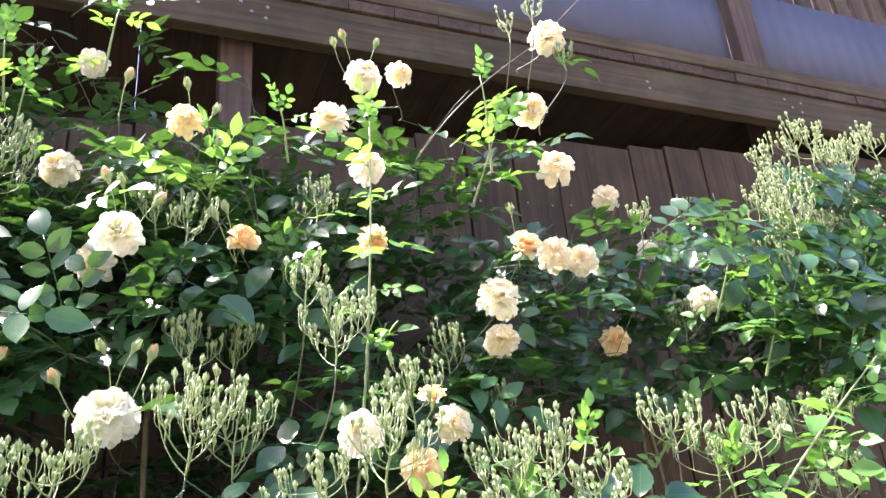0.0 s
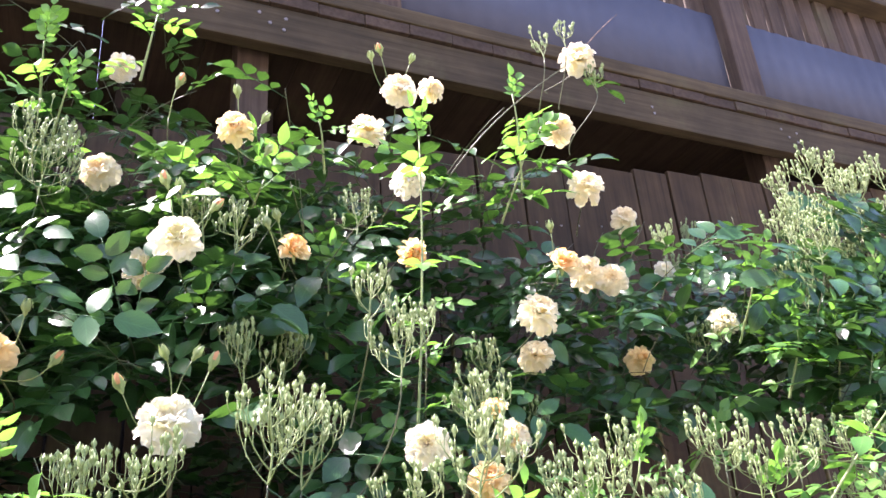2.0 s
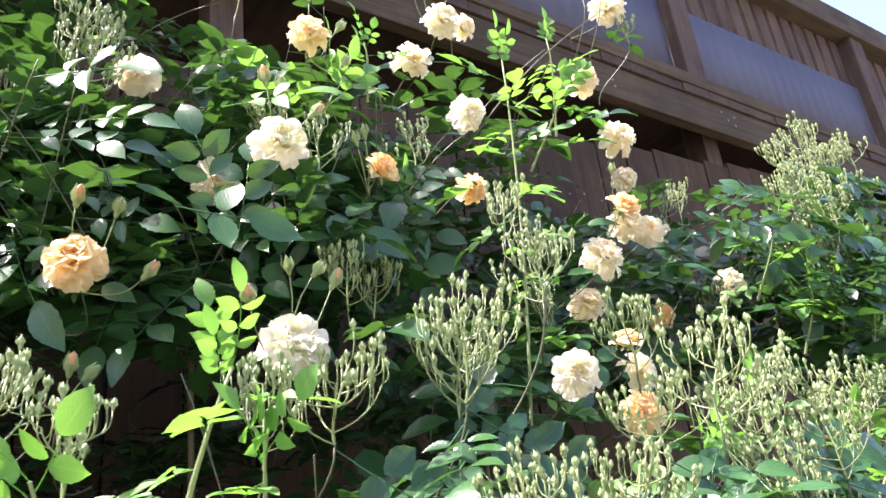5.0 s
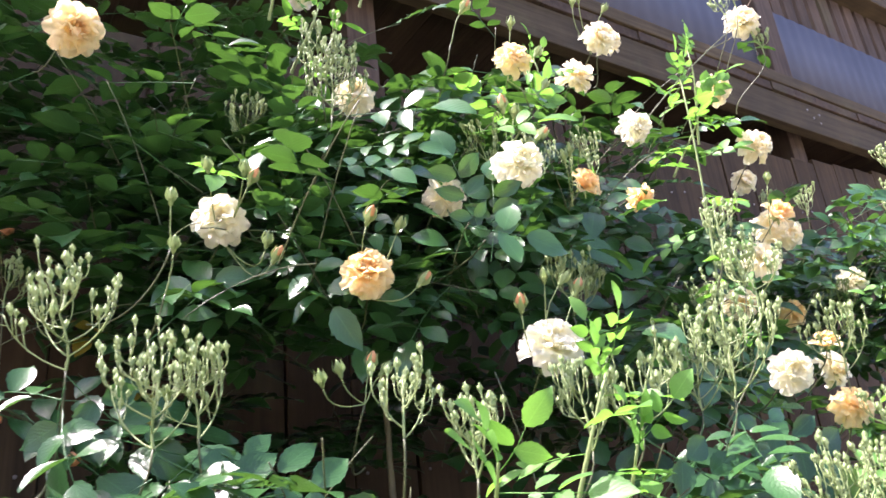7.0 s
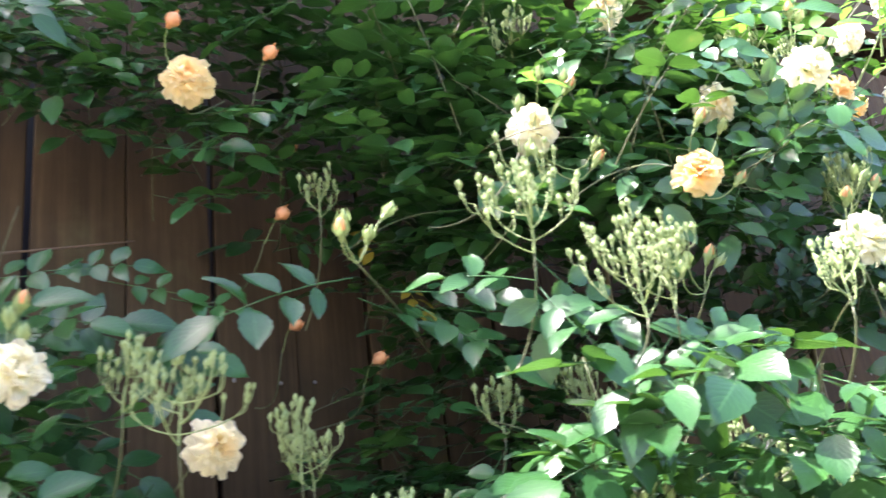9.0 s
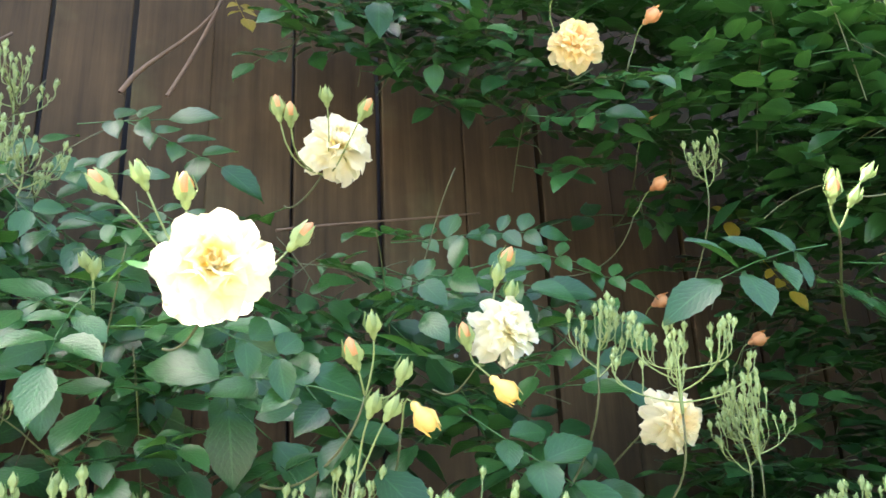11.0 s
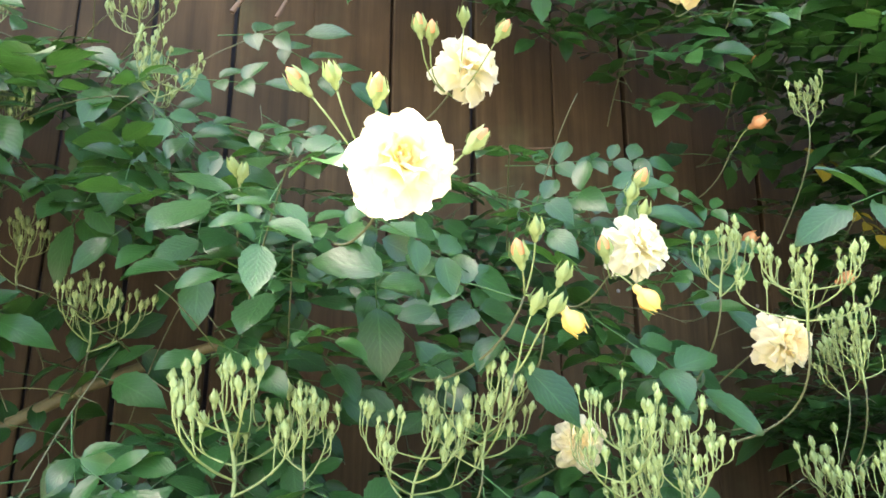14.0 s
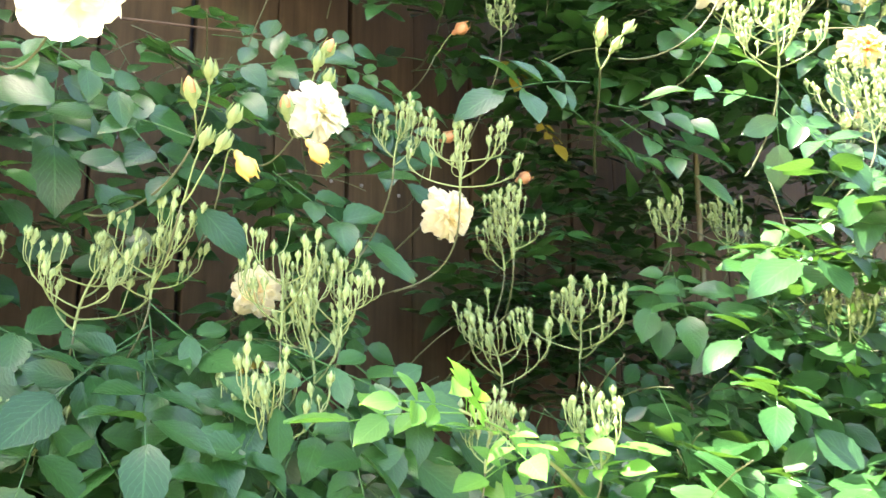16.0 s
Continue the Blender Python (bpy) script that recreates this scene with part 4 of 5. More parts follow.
# blooms of the shaded side
bloom(0.040, 0.980, 1.922, 0.074, "white")
bloom(0.170, 0.829, 1.805, 0.068, "apricot", face=(-0.2, -0.9, 0.25))
bloom(-0.132, 1.104, 2.255, 0.085, "apricot", face=(0.1, -0.9, -0.2))
bloom(-0.366, 1.216, 2.047, 0.077, "apricot", face=(-0.2, -0.95, 0.1), lean=(0.8, 0.7, 0.3))
bloom(-0.575, 1.070, 1.602, 0.068, "white", form="loose", face=(0.3, -0.7, 0.5))
bloom(-0.374, 1.101, 1.522, 0.068, "cream", form="loose", face=(0.0, -0.9, 0.0))
bloom(-0.859, 0.966, 1.607, 0.083, "yellow", face=(-0.15, -0.95, 0.05), form="wide", tilt=0.02)
bloom(-0.699, 1.202, 1.840, 0.083, "cream", face=(0.25, -0.9, 0.2), form="loose")
bloom(-0.599, 1.165, 1.416, 0.058, "cream", form="loose")

# buds showing colour
NODES.append(Vector((-0.265, 0.956, 1.689)))
add_cane("shoot", bezier(Vector((-0.075, 1.133, 1.636)), Vector((-0.136, 1.084, 1.674)), Vector((-0.217, 0.998, 1.677)), Vector((-0.265, 0.956, 1.689)), 8), 0.0020, 0.0013, SHOOT)
for spot in ((-0.178, 1.314, 2.012), (-0.212, 1.282, 1.882), (-0.063, 1.299, 1.668), (-0.16, 1.38, 1.74), (-0.39, 1.2, 2.12), (-0.25, 1.2, 2.10)):
    rosebud(*spot, 0.03, "peach", (0.1, -0.9, 0.1))
rosebud(-0.612, 1.022, 1.534, 0.028, "yellow", (0.5, -0.3, -0.6))
rosebud(-0.677, 1.042, 1.513, 0.029, "yellow", (0.4, -0.3, -0.7))
for spot, k in (((-0.733, 0.998, 1.574), "green"), ((-0.748, 0.998, 1.550), "tip"), ((-0.710, 0.997, 1.538), "green"), ((-0.734, 0.998, 1.513), "green"), ((-0.723, 0.988, 1.509), "green"),
                ((-0.574, 1.074, 1.666), "tip"), ((-0.584, 1.074, 1.651), "green"), ((-0.571, 1.074, 1.635), "green"), ((-0.623, 1.066, 1.586), "tip"), ((-0.796, 0.979, 1.633), "tip"),
                ((-0.729, 1.155, 1.861), "green"), ((-0.766, 1.156, 1.833), "tip"), ((-0.695, 1.132, 1.838), "tip"), ((-0.779, 1.156, 1.838), "tip"),
                ((-0.909, 0.991, 1.674), "green"), ((-0.933, 0.993, 1.664), "tip"), ((-0.880, 0.968, 1.655), "tip"), ((-0.945, 1.262, 1.693), "green"),
                ((-0.936, 1.260, 1.687), "green"), ((-0.233, 0.937, 1.744), "green"), ((-0.258, 0.938, 1.715), "green"), ((-0.294, 0.930, 1.713), "tip"), ((-0.289, 0.933, 1.727), "green"),
                ((0.169, 0.814, 1.867), "tip"), ((0.210, 0.814, 1.862), "green"), ((0.251, 0.836, 1.802), "tip"), ((0.002, 0.914, 1.954), "green"), ((0.066, 0.930, 1.958), "tip"), ((0.052, 0.921, 1.964), "green"),
                ((-0.036, 0.913, 1.841), "green"), ((0.098, 0.934, 1.854), "tip"), ((0.078, 0.914, 1.864), "green"), ((-0.041, 0.913, 1.902), "green"), ((0.377, 0.752, 1.792), "green"), ((0.418, 0.762, 1.797), "green"), ((0.439, 0.762, 1.787), "tip"),
                ((0.327, 0.744, 1.746), "tip"), ((0.378, 0.840, 2.277), "tip"), ((0.469, 0.839, 2.277), "green"), ((0.515, 0.837, 2.233), "green"), ((0.522, 0.841, 2.175), "green"),
                ((0.363, 0.766, 2.049), "tip"), ((0.383, 0.766, 2.044), "green"), ((0.434, 0.776, 2.024), "tip"), ((0.769, 0.956, 2.531), "tip"),
                ((0.750, 0.957, 2.511), "green"), ((0.838, 0.955, 2.525), "green"), ((0.534, 0.824, 2.048), "green"), ((0.519, 0.824, 2.033), "green"), ((1.027, 0.822, 2.097), "green"),
                ((0.182, 0.859, 1.697), "tip"), ((0.110, 0.844, 1.670), "green"), ((0.140, 0.858, 1.687), "green"), ((0.201, 0.860, 1.691), "green")):
    rosebud(*spot, 0.0245 if k == "tip" else 0.0215, k)

# heads of green buds
spray(0.659, 0.659, 1.813, 1)
spray(0.622, 0.667, 1.874, 4)
spray(0.721, 0.715, 1.852, 4)
spray(0.474, 0.589, 1.676, 5)
spray(0.557, 0.878, 1.851, 2)
spray(0.945, 0.970, 1.894, 2)
spray(0.846, 0.555, 1.610, 1)
spray(0.898, 0.573, 1.630, 0)
spray(1.435, 1.000, 2.218, 4)
spray(0.345, 0.607, 1.618, 0)
spray(0.289, 0.623, 1.607, 2)
spray(0.195, 0.948, 2.164, 1)
spray(0.214, 1.000, 2.233, 4)
spray(0.479, 0.861, 2.052, 2)
spray(0.438, 0.904, 2.086, 2)
spray(0.708, 0.955, 2.161, 2)
spray(1.091, 0.851, 2.555, 6, leaves=False, skirt=0)
spray(1.157, 0.860, 2.611, 6, leaves=False, skirt=0)
spray(1.224, 0.867, 2.511, 6, leaves=False, skirt=0)
spray(1.530, 1.044, 2.004, 2)
spray(0.747, 0.617, 1.711, 2)
spray(1.058, 1.003, 1.808, 4)
spray(1.333, 0.685, 1.695, 1)
spray(1.253, 0.695, 1.648, 3)
spray(1.153, 0.650, 1.687, 0)
spray(0.654, 0.453, 1.619, 1)
spray(0.592, 0.469, 1.569, 3, 0.8)
spray(0.435, 0.470, 1.498, 5, 0.8)
spray(0.539, 0.466, 1.510, 3, 0.8)
spray(0.536, 0.686, 1.688, 5)
spray(0.493, 0.832, 1.835, 2)
spray(0.110, 1.080, 2.158, 2)
spray(0.180, 0.949, 2.219, 1)
spray(0.089, 0.639, 1.609, 4)
spray(0.133, 0.599, 1.568, 4)
spray(-0.160, 0.791, 1.716, 1, skirt=4)
spray(-0.101, 0.719, 1.635, 5, 0.88, skirt=5)
spray(-0.064, 0.718, 1.628, 2, 0.9)
spray(-0.054, 1.022, 1.554, 4)
spray(-0.442, 1.009, 1.566, 3, 1.0)
spray(-0.287, 1.090, 1.534, 2)
spray(-0.178, 1.221, 1.903, 4)
spray(-1.234, 1.52, 1.974, 2)
spray(-1.054, 1.496, 2.009, 0)
spray(-1.028, 1.393, 1.862, 0, 0.95)
spray(-1.175, 1.455, 1.800, 4)
spray(-1.155, 1.492, 1.655, 2)
spray(-1.068, 1.419, 1.569, 0)
spray(-0.937, 1.161, 1.431, 3, 1.3, skirt=6)
spray(-0.877, 1.159, 1.423, 4)
spray(-0.796, 1.114, 1.408, 3, skirt=6)
spray(-0.738, 1.094, 1.441, 0, skirt=6)
spray(-0.637, 1.034, 1.417, 1, skirt=6)
spray(-0.580, 1.024, 1.403, 2)
spray(-0.654, 1.014, 1.301, 0, 1.05, skirt=6)
spray(-0.600, 1.034, 1.369, 2)
spray(-0.298, 1.104, 1.383, 0, 1.2, skirt=6)
spray(-0.182, 1.080, 1.416, 3, 1.2, skirt=6)
spray(-0.477, 1.083, 1.606, 4)
spray(-0.247, 1.150, 1.519, 4)
spray(-0.834, 1.123, 1.280, 0, 0.8)
spray(-0.463, 0.950, 1.275, 4, skirt=0)
spray(0.092, 1.026, 1.565, 2)
spray(0.167, 0.846, 1.459, 0)
spray(0.198, 0.818, 1.418, 5)
spray(-0.063, 0.789, 1.395, 4)
spray(-0.406, 0.857, 1.276, 4, skirt=0)
spray(0.546, 0.50, 1.47, 3, 0.9)
spray(0.660, 0.50, 1.49, 0, 0.9)
spray(0.810, 0.510, 1.541, 5, 0.9)
spray(0.924, 0.507, 1.569, 1, 0.9)
spray(0.816, 0.50, 1.497, 2, 0.9)
# far pale sprays
spray(1.635, 0.775, 2.148, 5)
spray(1.674, 0.873, 2.091, 5)
spray(1.740, 0.897, 2.270, 5)
spray(1.794, 0.914, 2.183, 5)
spray(1.92, 0.97, 2.34, 5)
spray(1.98, 0.98, 2.22, 5)
spray(1.697, 0.890, 2.224, 3)
spray(1.827, 0.890, 2.084, 3)
spray(2.05, 1.0, 2.36, 3)
spray(1.85, 1.35, 2.45, 2)
spray(1.685, 1.249, 2.280, 2)
spray(1.475, 0.699, 1.704, 3)
spray(1.565, 0.773, 1.627, 1)

for spot in ((1.72, 0.90, 2.27), (1.78, 0.93, 2.37), (1.84, 0.90, 2.42), (1.92, 0.93, 2.44), (2.00, 0.95, 2.42), (2.08, 0.97, 2.45), (1.88, 0.93, 2.28), (1.97, 0.95, 2.30), (2.06, 0.98, 2.27), (1.80, 0.90, 2.14), (2.15, 1.0, 2.36),
             (2.006, 0.92, 2.395), (2.071, 0.92, 2.324), (1.901, 0.92, 2.199), (1.788, 0.92, 2.159), (2.128, 0.92, 2.47), (1.956, 0.92, 2.161), (2.16, 0.95, 2.25)):
    spray(*spot, 2, 1.15)
# lime shoots
def lime_shoot(pts, size, step=0.045):
    add_cane("young_shoot", pts, 0.0030, 0.0012, STALK, "upright green young shoot")
    leaves_along(pts, 0.30, step, size, LEAF_LIME)
    t = (pts[-1] - pts[-2]).normalized()
    for k in range(3):
        add_leaf(pts[-1] - t * 0.01 * k, t + Vector((rnd.uniform(-.6, .6), rnd.uniform(-.6, .2), 0)), Vector((rnd.uniform(-.5, .5), -1, 0.6)), size * 0.75, LEAF_LIME)


lime_shoot(bezier(Vector((0.70, 0.80, 1.45)), Vector((0.733, 0.777, 1.710)), Vector((0.748, 0.757, 1.942)), Vector((0.752, 0.756, 2.196)), 12), 0.60, 0.028)
lime_shoot(bezier(Vector((0.20, 0.62, 1.38)), Vector((0.19, 0.56, 1.47)), Vector((0.205, 0.53, 1.55)), Vector((0.222, 0.52, 1.595)), 8), 0.52, 0.024)
lime_shoot(bezier(Vector((0.26, 0.62, 1.40)), Vector((0.267, 0.584, 1.46)), Vector((0.262, 0.554, 1.50)), Vector((0.245, 0.522, 1.535)), 8), 0.62, 0.030)
lime_shoot(bezier(Vector((0.14, 0.66, 1.36)), Vector((0.13, 0.60, 1.43)), Vector((0.115, 0.55, 1.50)), Vector((0.10, 0.525, 1.520)), 8), 0.74, 0.030)
lime_shoot(bezier(Vector((1.22, 0.70, 1.42)), Vector((1.30, 0.66, 1.56)), Vector((1.40, 0.62, 1.66)), Vector((1.56, 0.62, 1.78)), 8), 0.75, 0.032)
lime_shoot(bezier(Vector((1.55, 0.95, 1.50)), Vector((1.615, 0.873, 1.608)), Vector((1.701, 0.838, 1.752)), Vector((1.767, 0.824, 1.913)), 8), 0.8, 0.035)
lime_shoot(bezier(Vector((-0.25, 0.95, 1.12)), Vector((-0.38, 0.90, 1.22)), Vector((-0.449, 0.903, 1.263)), Vector((-0.559, 0.872, 1.286)), 8), 0.75, 0.022)
lime_shoot(bezier(Vector((0.0, 0.95, 1.15)), Vector((0.02, 0.88, 1.23)), Vector((0.04, 0.82, 1.30)), Vector((0.05, 0.78, 1.36)), 8), 0.8, 0.03)


def tuft(x, y, z, size=0.6, step=0.022, rise=0.13):
    """A short shoot tip with fresh leaves."""
    p = Vector((x, y, z))
    f = p + Vector((rnd.uniform(-.03, .03), rnd.uniform(.04, .09), -rise))
    lime_shoot(bezier(f, f.lerp(p, 0.3), f.lerp(p, 0.7) + Vector((0, -.02, 0)), p, 6), size, step)


tuft(0.346, 1.036, 2.569, 0.6, 0.035)
tuft(0.160, 1.043, 2.461, 0.65, 0.04, 0.09)
tuft(0.211, 1.003, 2.345, 0.55, 0.03, 0.09)
tuft(0.649, 0.986, 2.355, 0.5, 0.03, 0.09)
tuft(1.058, 0.940, 2.476, 0.65, 0.035, 0.2)
tuft(1.090, 0.967, 2.356, 0.8, 0.03)
tuft(0.529, 0.899, 2.155, 0.9, 0.06, 0.08)
tuft(0.638, 0.908, 1.999, 0.7, 0.03)
tuft(1.712, 1.061, 2.165, 0.7, 0.025)
tuft(1.874, 0.977, 2.037, 0.8, 0.03)
tuft(2.05, 1.05, 2.20, 0.8, 0.03)
tuft(1.012, 0.659, 1.650, 0.6, 0.025)
tuft(1.355, 0.892, 1.747, 0.6, 0.03, 0.08)
tuft(1.254, 0.675, 1.609, 0.6, 0.03)
tuft(0.731, 0.538, 1.527, 0.6, 0.03)
tuft(0.887, 0.634, 1.559, 0.6, 0.03)

for spot in ((1.53, 0.86, 2.08), (1.905, 0.86, 2.10), (1.716, 0.86, 1.97), (1.804, 0.86, 1.88), (1.611, 0.86, 1.96), (1.98, 0.88, 2.0)):
    tuft(*spot, 0.75, 0.026)
# bare twig past the topmost flower, and the cane that bears it
add_cane("twig", bezier(Vector((1.20, 0.89, 2.57)), Vector((1.24, 0.88, 2.62)), Vector((1.28, 0.88, 2.67)), Vector((1.335, 0.88, 2.725)), 6), 0.0010, 0.0007, TWIG, "thin bare twig")
add_cane("shoot", bezier(Vector((0.90, 1.05, 2.24)), Vector((0.95, 0.92, 2.35)), Vector((1.04, 0.90, 2.43)), Vector((1.175, 0.89, 2.545)), 10), 0.0018, 0.0012, SHOOT)

# dark leaves about the large bloom
for (x, y, z), d, up in (((-0.918, 1.043, 1.690), (-1, -0.25, 0.10), (0.1, -0.3, 1)), ((-0.889, 1.073, 1.729), (-0.8, -0.3, 0.25), (0.2, -0.4, 1)), ((-0.888, 1.093, 1.736), (-0.7, -0.3, 0.4), (0.1, -0.7, 0.8)),
                         ((-0.889, 1.062, 1.726), (0.1, -0.8, -0.2), (0.1, -0.9, 0.8)), ((-0.799, 1.010, 1.655), (0.8, -0.3, -0.45), (0.3, -0.9, 0.7)), ((-0.933, 1.152, 1.635), (-0.5, -0.6, -0.3), (0.0, -0.8, 0.8)),
                         ((-0.815, 1.165, 1.655), (0.0, -0.12, -1.0), (0.0, -1.0, 0.3)), ((-0.767, 1.121, 1.564), (0.5, -0.5, -0.7), (0.2, -1.0, 0.4)),
                         ((-0.620, 1.097, 1.529), (0.7, -0.4, -0.5), (0.2, -1.0, 0.5)), ((-0.554, 1.095, 1.558), (0.5, -0.5, -0.5), (0.2, -1.0, 0.5)), ((-0.660, 1.202, 1.663), (0.6, -0.4, 0.2), (0.2, -1.0, 0.6)),
                         ((-0.574, 1.249, 1.681), (0.9, -0.3, 0.1), (0.2, -1.0, 0.5)), ((-0.261, 0.977, 1.680), (-0.9, -0.1, -0.25), (0, -0.9, 0.6)), ((-0.197, 1.008, 1.677), (0.8, -0.3, 0.0), (0, -0.8, 0.8)), ((-0.115, 1.018, 1.664), (0.9, -0.25, -0.1), (0, -0.8, 0.8)), ((-0.166, 1.008, 1.663), (0.5, -0.5, -0.5), (0, -0.9, 0.6)), ((-0.218, 1.052, 1.682), (0.9, 0.1, -0.2), (0, -0.8, 0.9)), ((-0.146, 1.064, 1.674), (0.9, -0.1, -0.3), (0, -0.8, 0.9))):
    add_leaf(Vector((x, y, z)), Vector(d), Vector(up), 1.1, single=2)

for (x, y, z), d, up in (((0.036, 0.979, 1.988), (-0.3, -0.9, -0.5), (0.0, -0.6, 0.8)), ((0.174, 0.974, 2.296), (-0.5, -0.5, -0.1), (0.0, -1.0, 0.5)), ((0.311, 0.772, 1.995), (0.6, -0.5, 0.1), (0.2, -1.0, 0.6))):
    add_leaf(Vector((x, y, z)), Vector(d), Vector(up), 0.8, LEAF_LIME)
# a leafy tip in front of the half-hidden flower
add_cane("shoot", bezier(Vector((0.36, 1.0, 1.86)), Vector((0.35, 0.92, 1.86)), Vector((0.335, 0.84, 1.84)), Vector((0.33, 0.80, 1.855)), 8), 0.0014, 0.001, SHOOT)
for (x, y, z), d in (((0.335, 0.80, 1.825), (0.08, -0.1, 1.0)), ((0.325, 0.80, 1.85), (-0.3, -0.1, 0.8)), ((0.335, 0.82, 1.85), (-0.7, -0.3, 0.3))):
    add_leaf(Vector((x, y, z)), Vector(d), SUNWARD, 0.85, single=4)
# leaves lying near the fence
for (x, y, z), d in (((-0.609, 1.302, 1.762), (1.0, -0.3, 0.15)), ((-0.533, 1.279, 1.771), (1.0, -0.4, 0.1)), ((-0.454, 1.281, 1.763), (1.0, -0.3, -0.15)), ((-0.376, 1.281, 1.744), (1.0, -0.35, -0.2)),
                     ((-0.612, 1.250, 1.701), (0.9, -0.4, -0.3)), ((-0.497, 1.248, 1.691), (0.9, -0.4, -0.3)), ((-0.396, 1.252, 1.684), (0.9, -0.4, -0.4)), ((-0.970, 1.303, 1.866), (0.9, -0.4, 0.1)),
                     ((-1.001, 1.283, 1.796), (0.9, -0.4, 0.0)), ((-0.960, 1.265, 1.741), (0.8, -0.5, -0.2)), ((-0.936, 1.027, 1.599), (-0.25, -0.6, -0.7))):
    add_leaf(Vector((x, y, z)), Vector(d), Vector((rnd.uniform(-.2, .2), -1.0, 0.6)), rnd.uniform(0.75, 0.95), single=2)

# leafy mass, region by region
filler(90, (0.08, 1.00, 1.66), (0.70, 1.30, 1.94), leaves=6, single=True, flat=True, tilt=0.36, size=0.92)
filler(80, (0.70, 1.00, 1.62), (1.35, 1.40, 2.12), leaves=6, single=True, tilt=0.3)
filler(100, (1.30, 0.95, 1.50), (2.30, 1.40, 2.08), leaves=6, single=True, tilt=0.3)
filler(6, (0.10, 1.15, 2.05), (0.60, 1.45, 2.25), leaves=5)
filler(26, (0.60, 1.10, 2.05), (1.10, 1.45, 2.33), leaves=5)
filler(6, (-0.10, 1.20, 2.38), (0.45, 1.45, 2.72), leaves=4, size=0.85)
filler(48, (-0.34, 1.38, 1.95), (0.20, 1.53, 2.45), leaves=6, size=0.9, droop=0.25, flat=True)
filler(18, (-0.16, 1.30, 1.75), (0.20, 1.50, 1.98), leaves=6, size=0.85, flat=True)
filler(70, (0.15, 0.75, 1.05), (1.70, 1.30, 1.50), leaves=6)
filler(46, (-1.00, 1.25, 1.28), (-0.35, 1.48, 1.68), leaves=5, single=True, droop=0.6, size=0.82, out=0.4)
filler(95, (-1.25, 1.18, 0.85), (-0.10, 1.45, 1.30), leaves=5, single=True, droop=1.0, size=1.1, out=0.4)
filler(34, (-1.55, 1.42, 1.15), (-0.95, 1.53, 1.84), leaves=5, droop=0.7, size=0.9)
filler(60, (-0.35, 0.92, 0.85), (0.50, 1.25, 1.33), leaves=5, single=True, droop=0.8)
filler(24, (-0.06, 1.08, 1.68), (0.10, 1.32, 1.95), leaves=6, single=True, flat=True)

filler(28, (-0.04, 0.64, 1.15), (0.40, 0.80, 1.45), leaves=5, single=True, droop=0.5, tilt=0.25, size=0.88)
filler(40, (0.35, 0.60, 1.10), (1.50, 0.85, 1.48), leaves=5, droop=0.4)
filler(44, (-0.05, 1.42, 1.25), (0.75, 1.53, 1.78), leaves=6, flat=True)
filler(34, (0.05, 0.84, 1.72), (0.66, 0.98, 1.98), leaves=4, single=True, tilt=0.65, size=0.85)
filler(20, (-0.10, 0.78, 1.28), (0.30, 0.95, 1.42), leaves=5, single=True)
filler(10, (-0.80, 1.48, 2.12), (-0.45, 1.54, 2.32), leaves=5, size=0.85, droop=0.5)
filler(50, (-1.20, 1.15, 0.10), (1.90, 1.45, 0.90), leaves=4)
filler(7, (0.10, 1.18, 2.10), (0.35, 1.38, 2.40), leaves=5, size=0.8)
filler(20, (-0.36, 0.84, 0.95), (-0.04, 0.94, 1.14), leaves=5, single=True, droop=0.5, out=0)
filler(14, (-1.40, 1.46, 1.72), (-0.95, 1.53, 1.95), leaves=5, droop=0.7)
filler(26, (-0.60, 1.44, 1.90), (-0.32, 1.53, 2.22), leaves=5, size=0.85, droop=0.5)

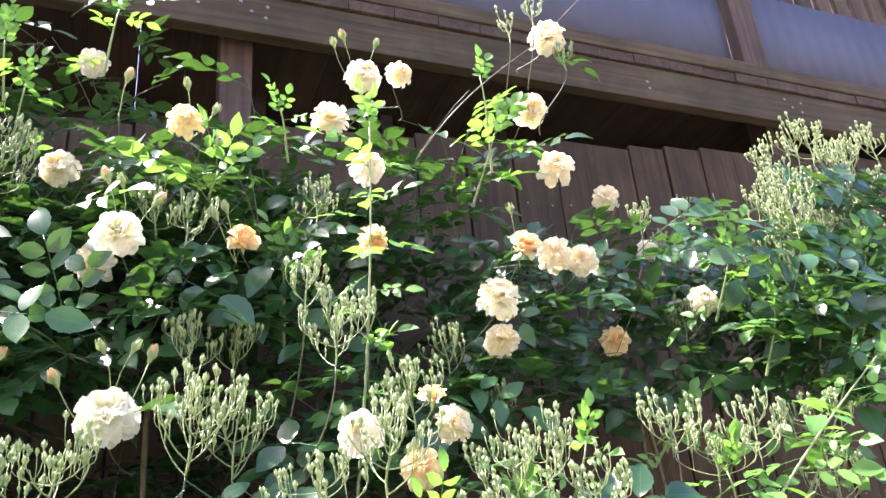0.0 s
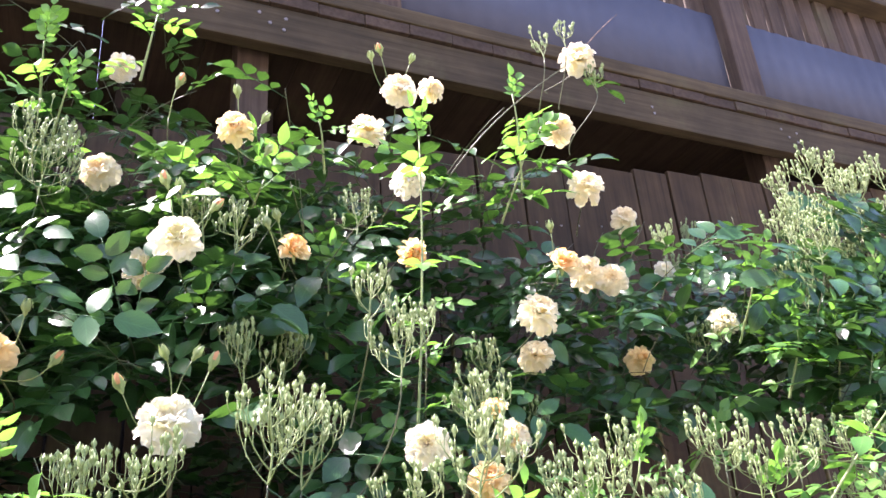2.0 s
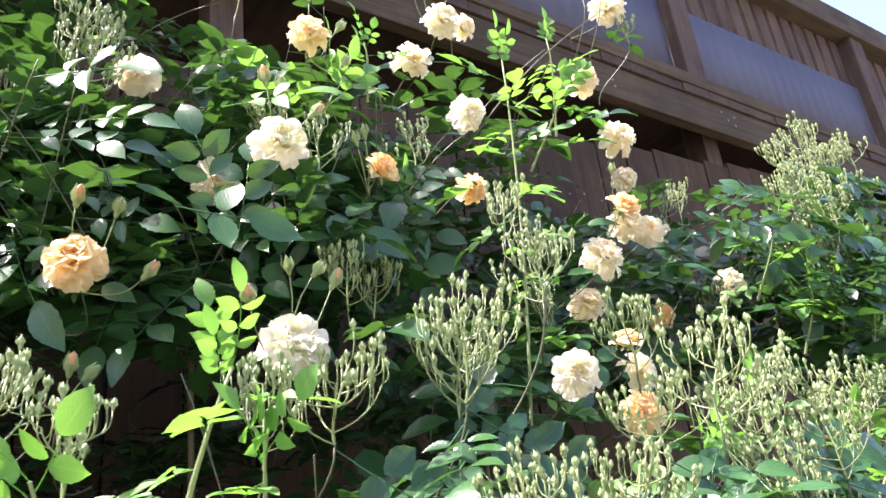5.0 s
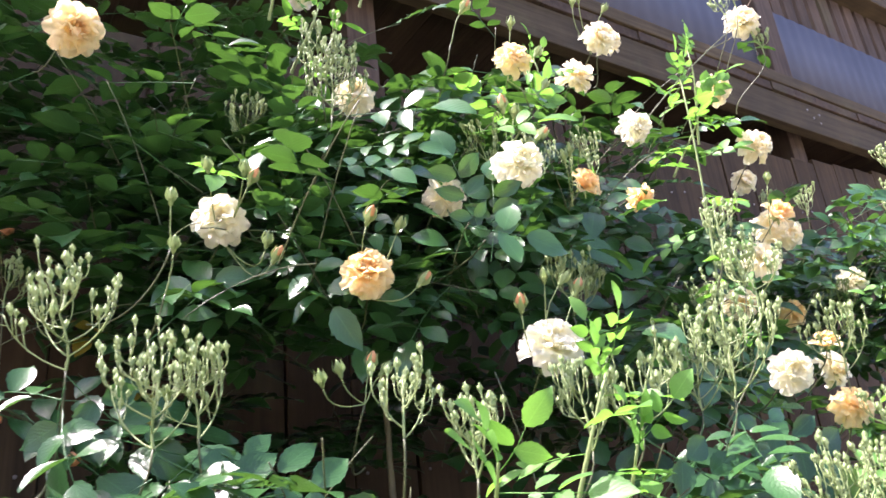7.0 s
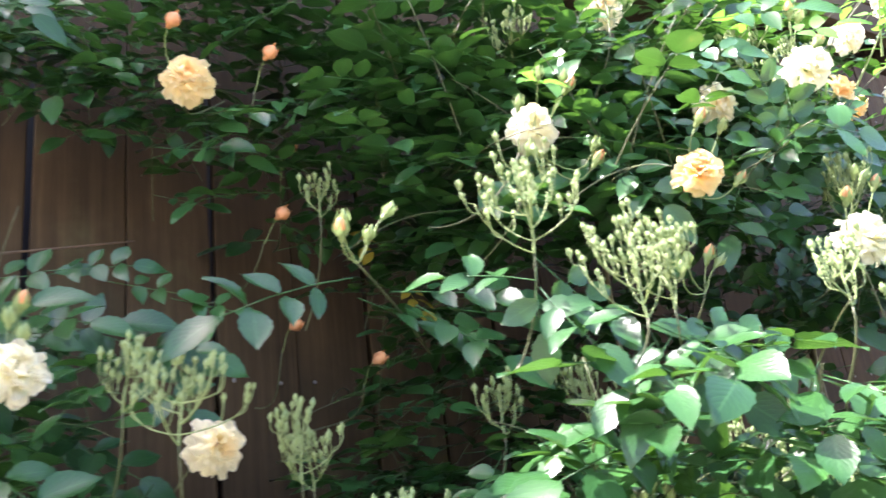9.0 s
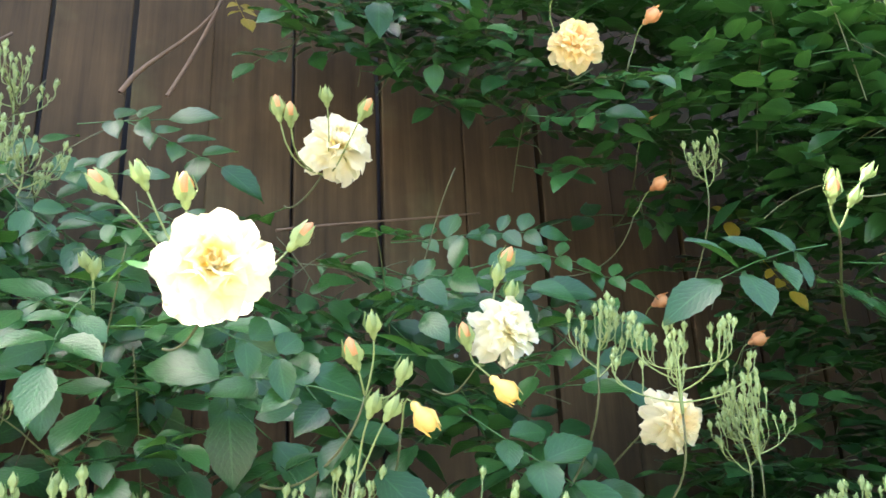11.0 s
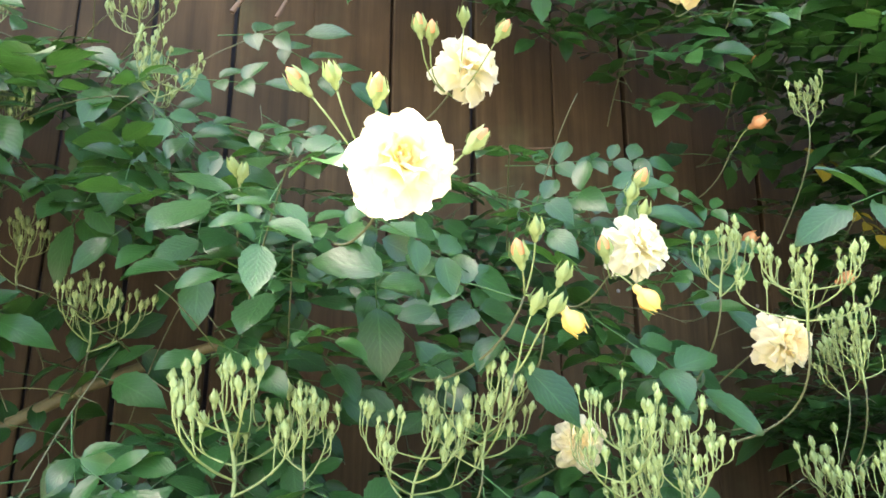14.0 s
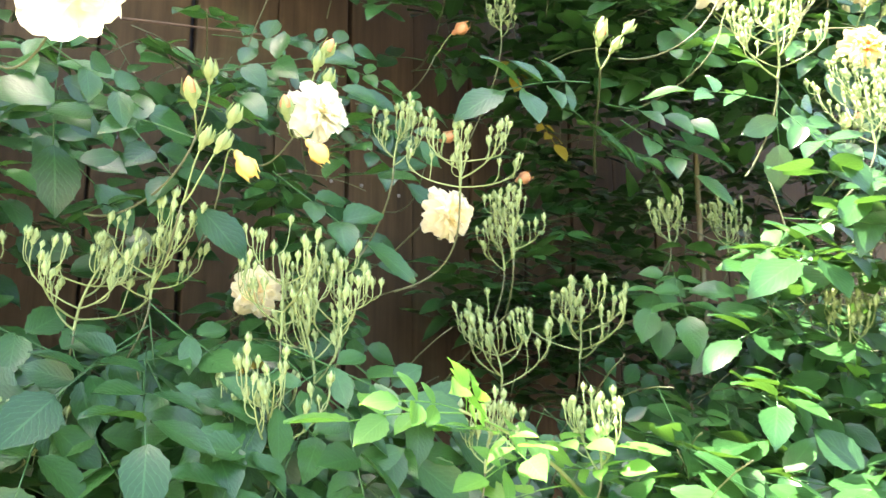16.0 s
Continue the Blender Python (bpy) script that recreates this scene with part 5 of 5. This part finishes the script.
filler(24, (-0.05, 0.84, 1.05), (0.45, 1.00, 1.36), leaves=5, single=True, tilt=0.3, size=0.95)
filler(16, (-0.22, 0.84, 1.05), (0.20, 0.93, 1.20), leaves=5, single=True, tilt=0.5)
filler(46, (-0.10, 1.02, 1.98), (0.62, 1.32, 2.12), leaves=6, flat=True)

# old canes and twigs lying on the fence
add_cane("cane", bezier(Vector((-1.30, 1.40, 1.30)), Vector((-1.15, 1.50, 1.45)), Vector((-1.05, 1.53, 1.51)), Vector((-0.86, 1.44, 1.555)), 10), 0.0095, 0.006, CANE, "thick knotty green-brown cane")
add_cane("twig", bezier(Vector((-0.93, 1.57, 2.06)), Vector((-0.90, 1.57, 2.14)), Vector((-0.80, 1.57, 2.17)), Vector((-0.77, 1.57, 2.32)), 8), 0.0042, 0.002, TWIG, "dry brown twig")
add_cane("twig", bezier(Vector((-0.865, 1.56, 2.06)), Vector((-0.84, 1.57, 2.12)), Vector((-0.81, 1.57, 2.19)), Vector((-0.78, 1.57, 2.30)), 8), 0.0035, 0.0025, TWIG, "dry brown twig")
add_cane("twig", bezier(Vector((-0.70, 1.55, 1.86)), Vector((-0.60, 1.57, 1.89)), Vector((-0.50, 1.57, 1.905)), Vector((-0.36, 1.56, 1.93)), 8), 0.0025, 0.0015, TWIG, "thin dry twig")
add_cane("twig", bezier(Vector((-1.40, 1.57, 1.97)), Vector((-1.30, 1.57, 1.99)), Vector((-1.19, 1.57, 2.02)), Vector((-1.08, 1.57, 2.13)), 8), 0.0042, 0.002, TWIG, "dry brown twig")
add_leaf(Vector((-0.775, 1.55, 2.25)), Vector((0.2, -0.5, -0.8)), Vector((0, -1, 0.2)), 0.55, LEAF_OLD)
add_leaf(Vector((0.02, 1.35, 1.82)), Vector((0.2, -0.5, -0.8)), Vector((0, -1, 0.2)), 0.7, LEAF_OLD)
add_leaf(Vector((-0.03, 1.35, 1.90)), Vector((-0.3, -0.5, -0.6)), Vector((0, -1, 0.2)), 0.7, LEAF_OLD)
add_leaf(Vector((-0.62, 1.22, 1.36)), Vector((0.3, -0.5, -0.4)), Vector((0, -1, 0.4)), 0.55, LEAF_OLD)
finish_bushes()
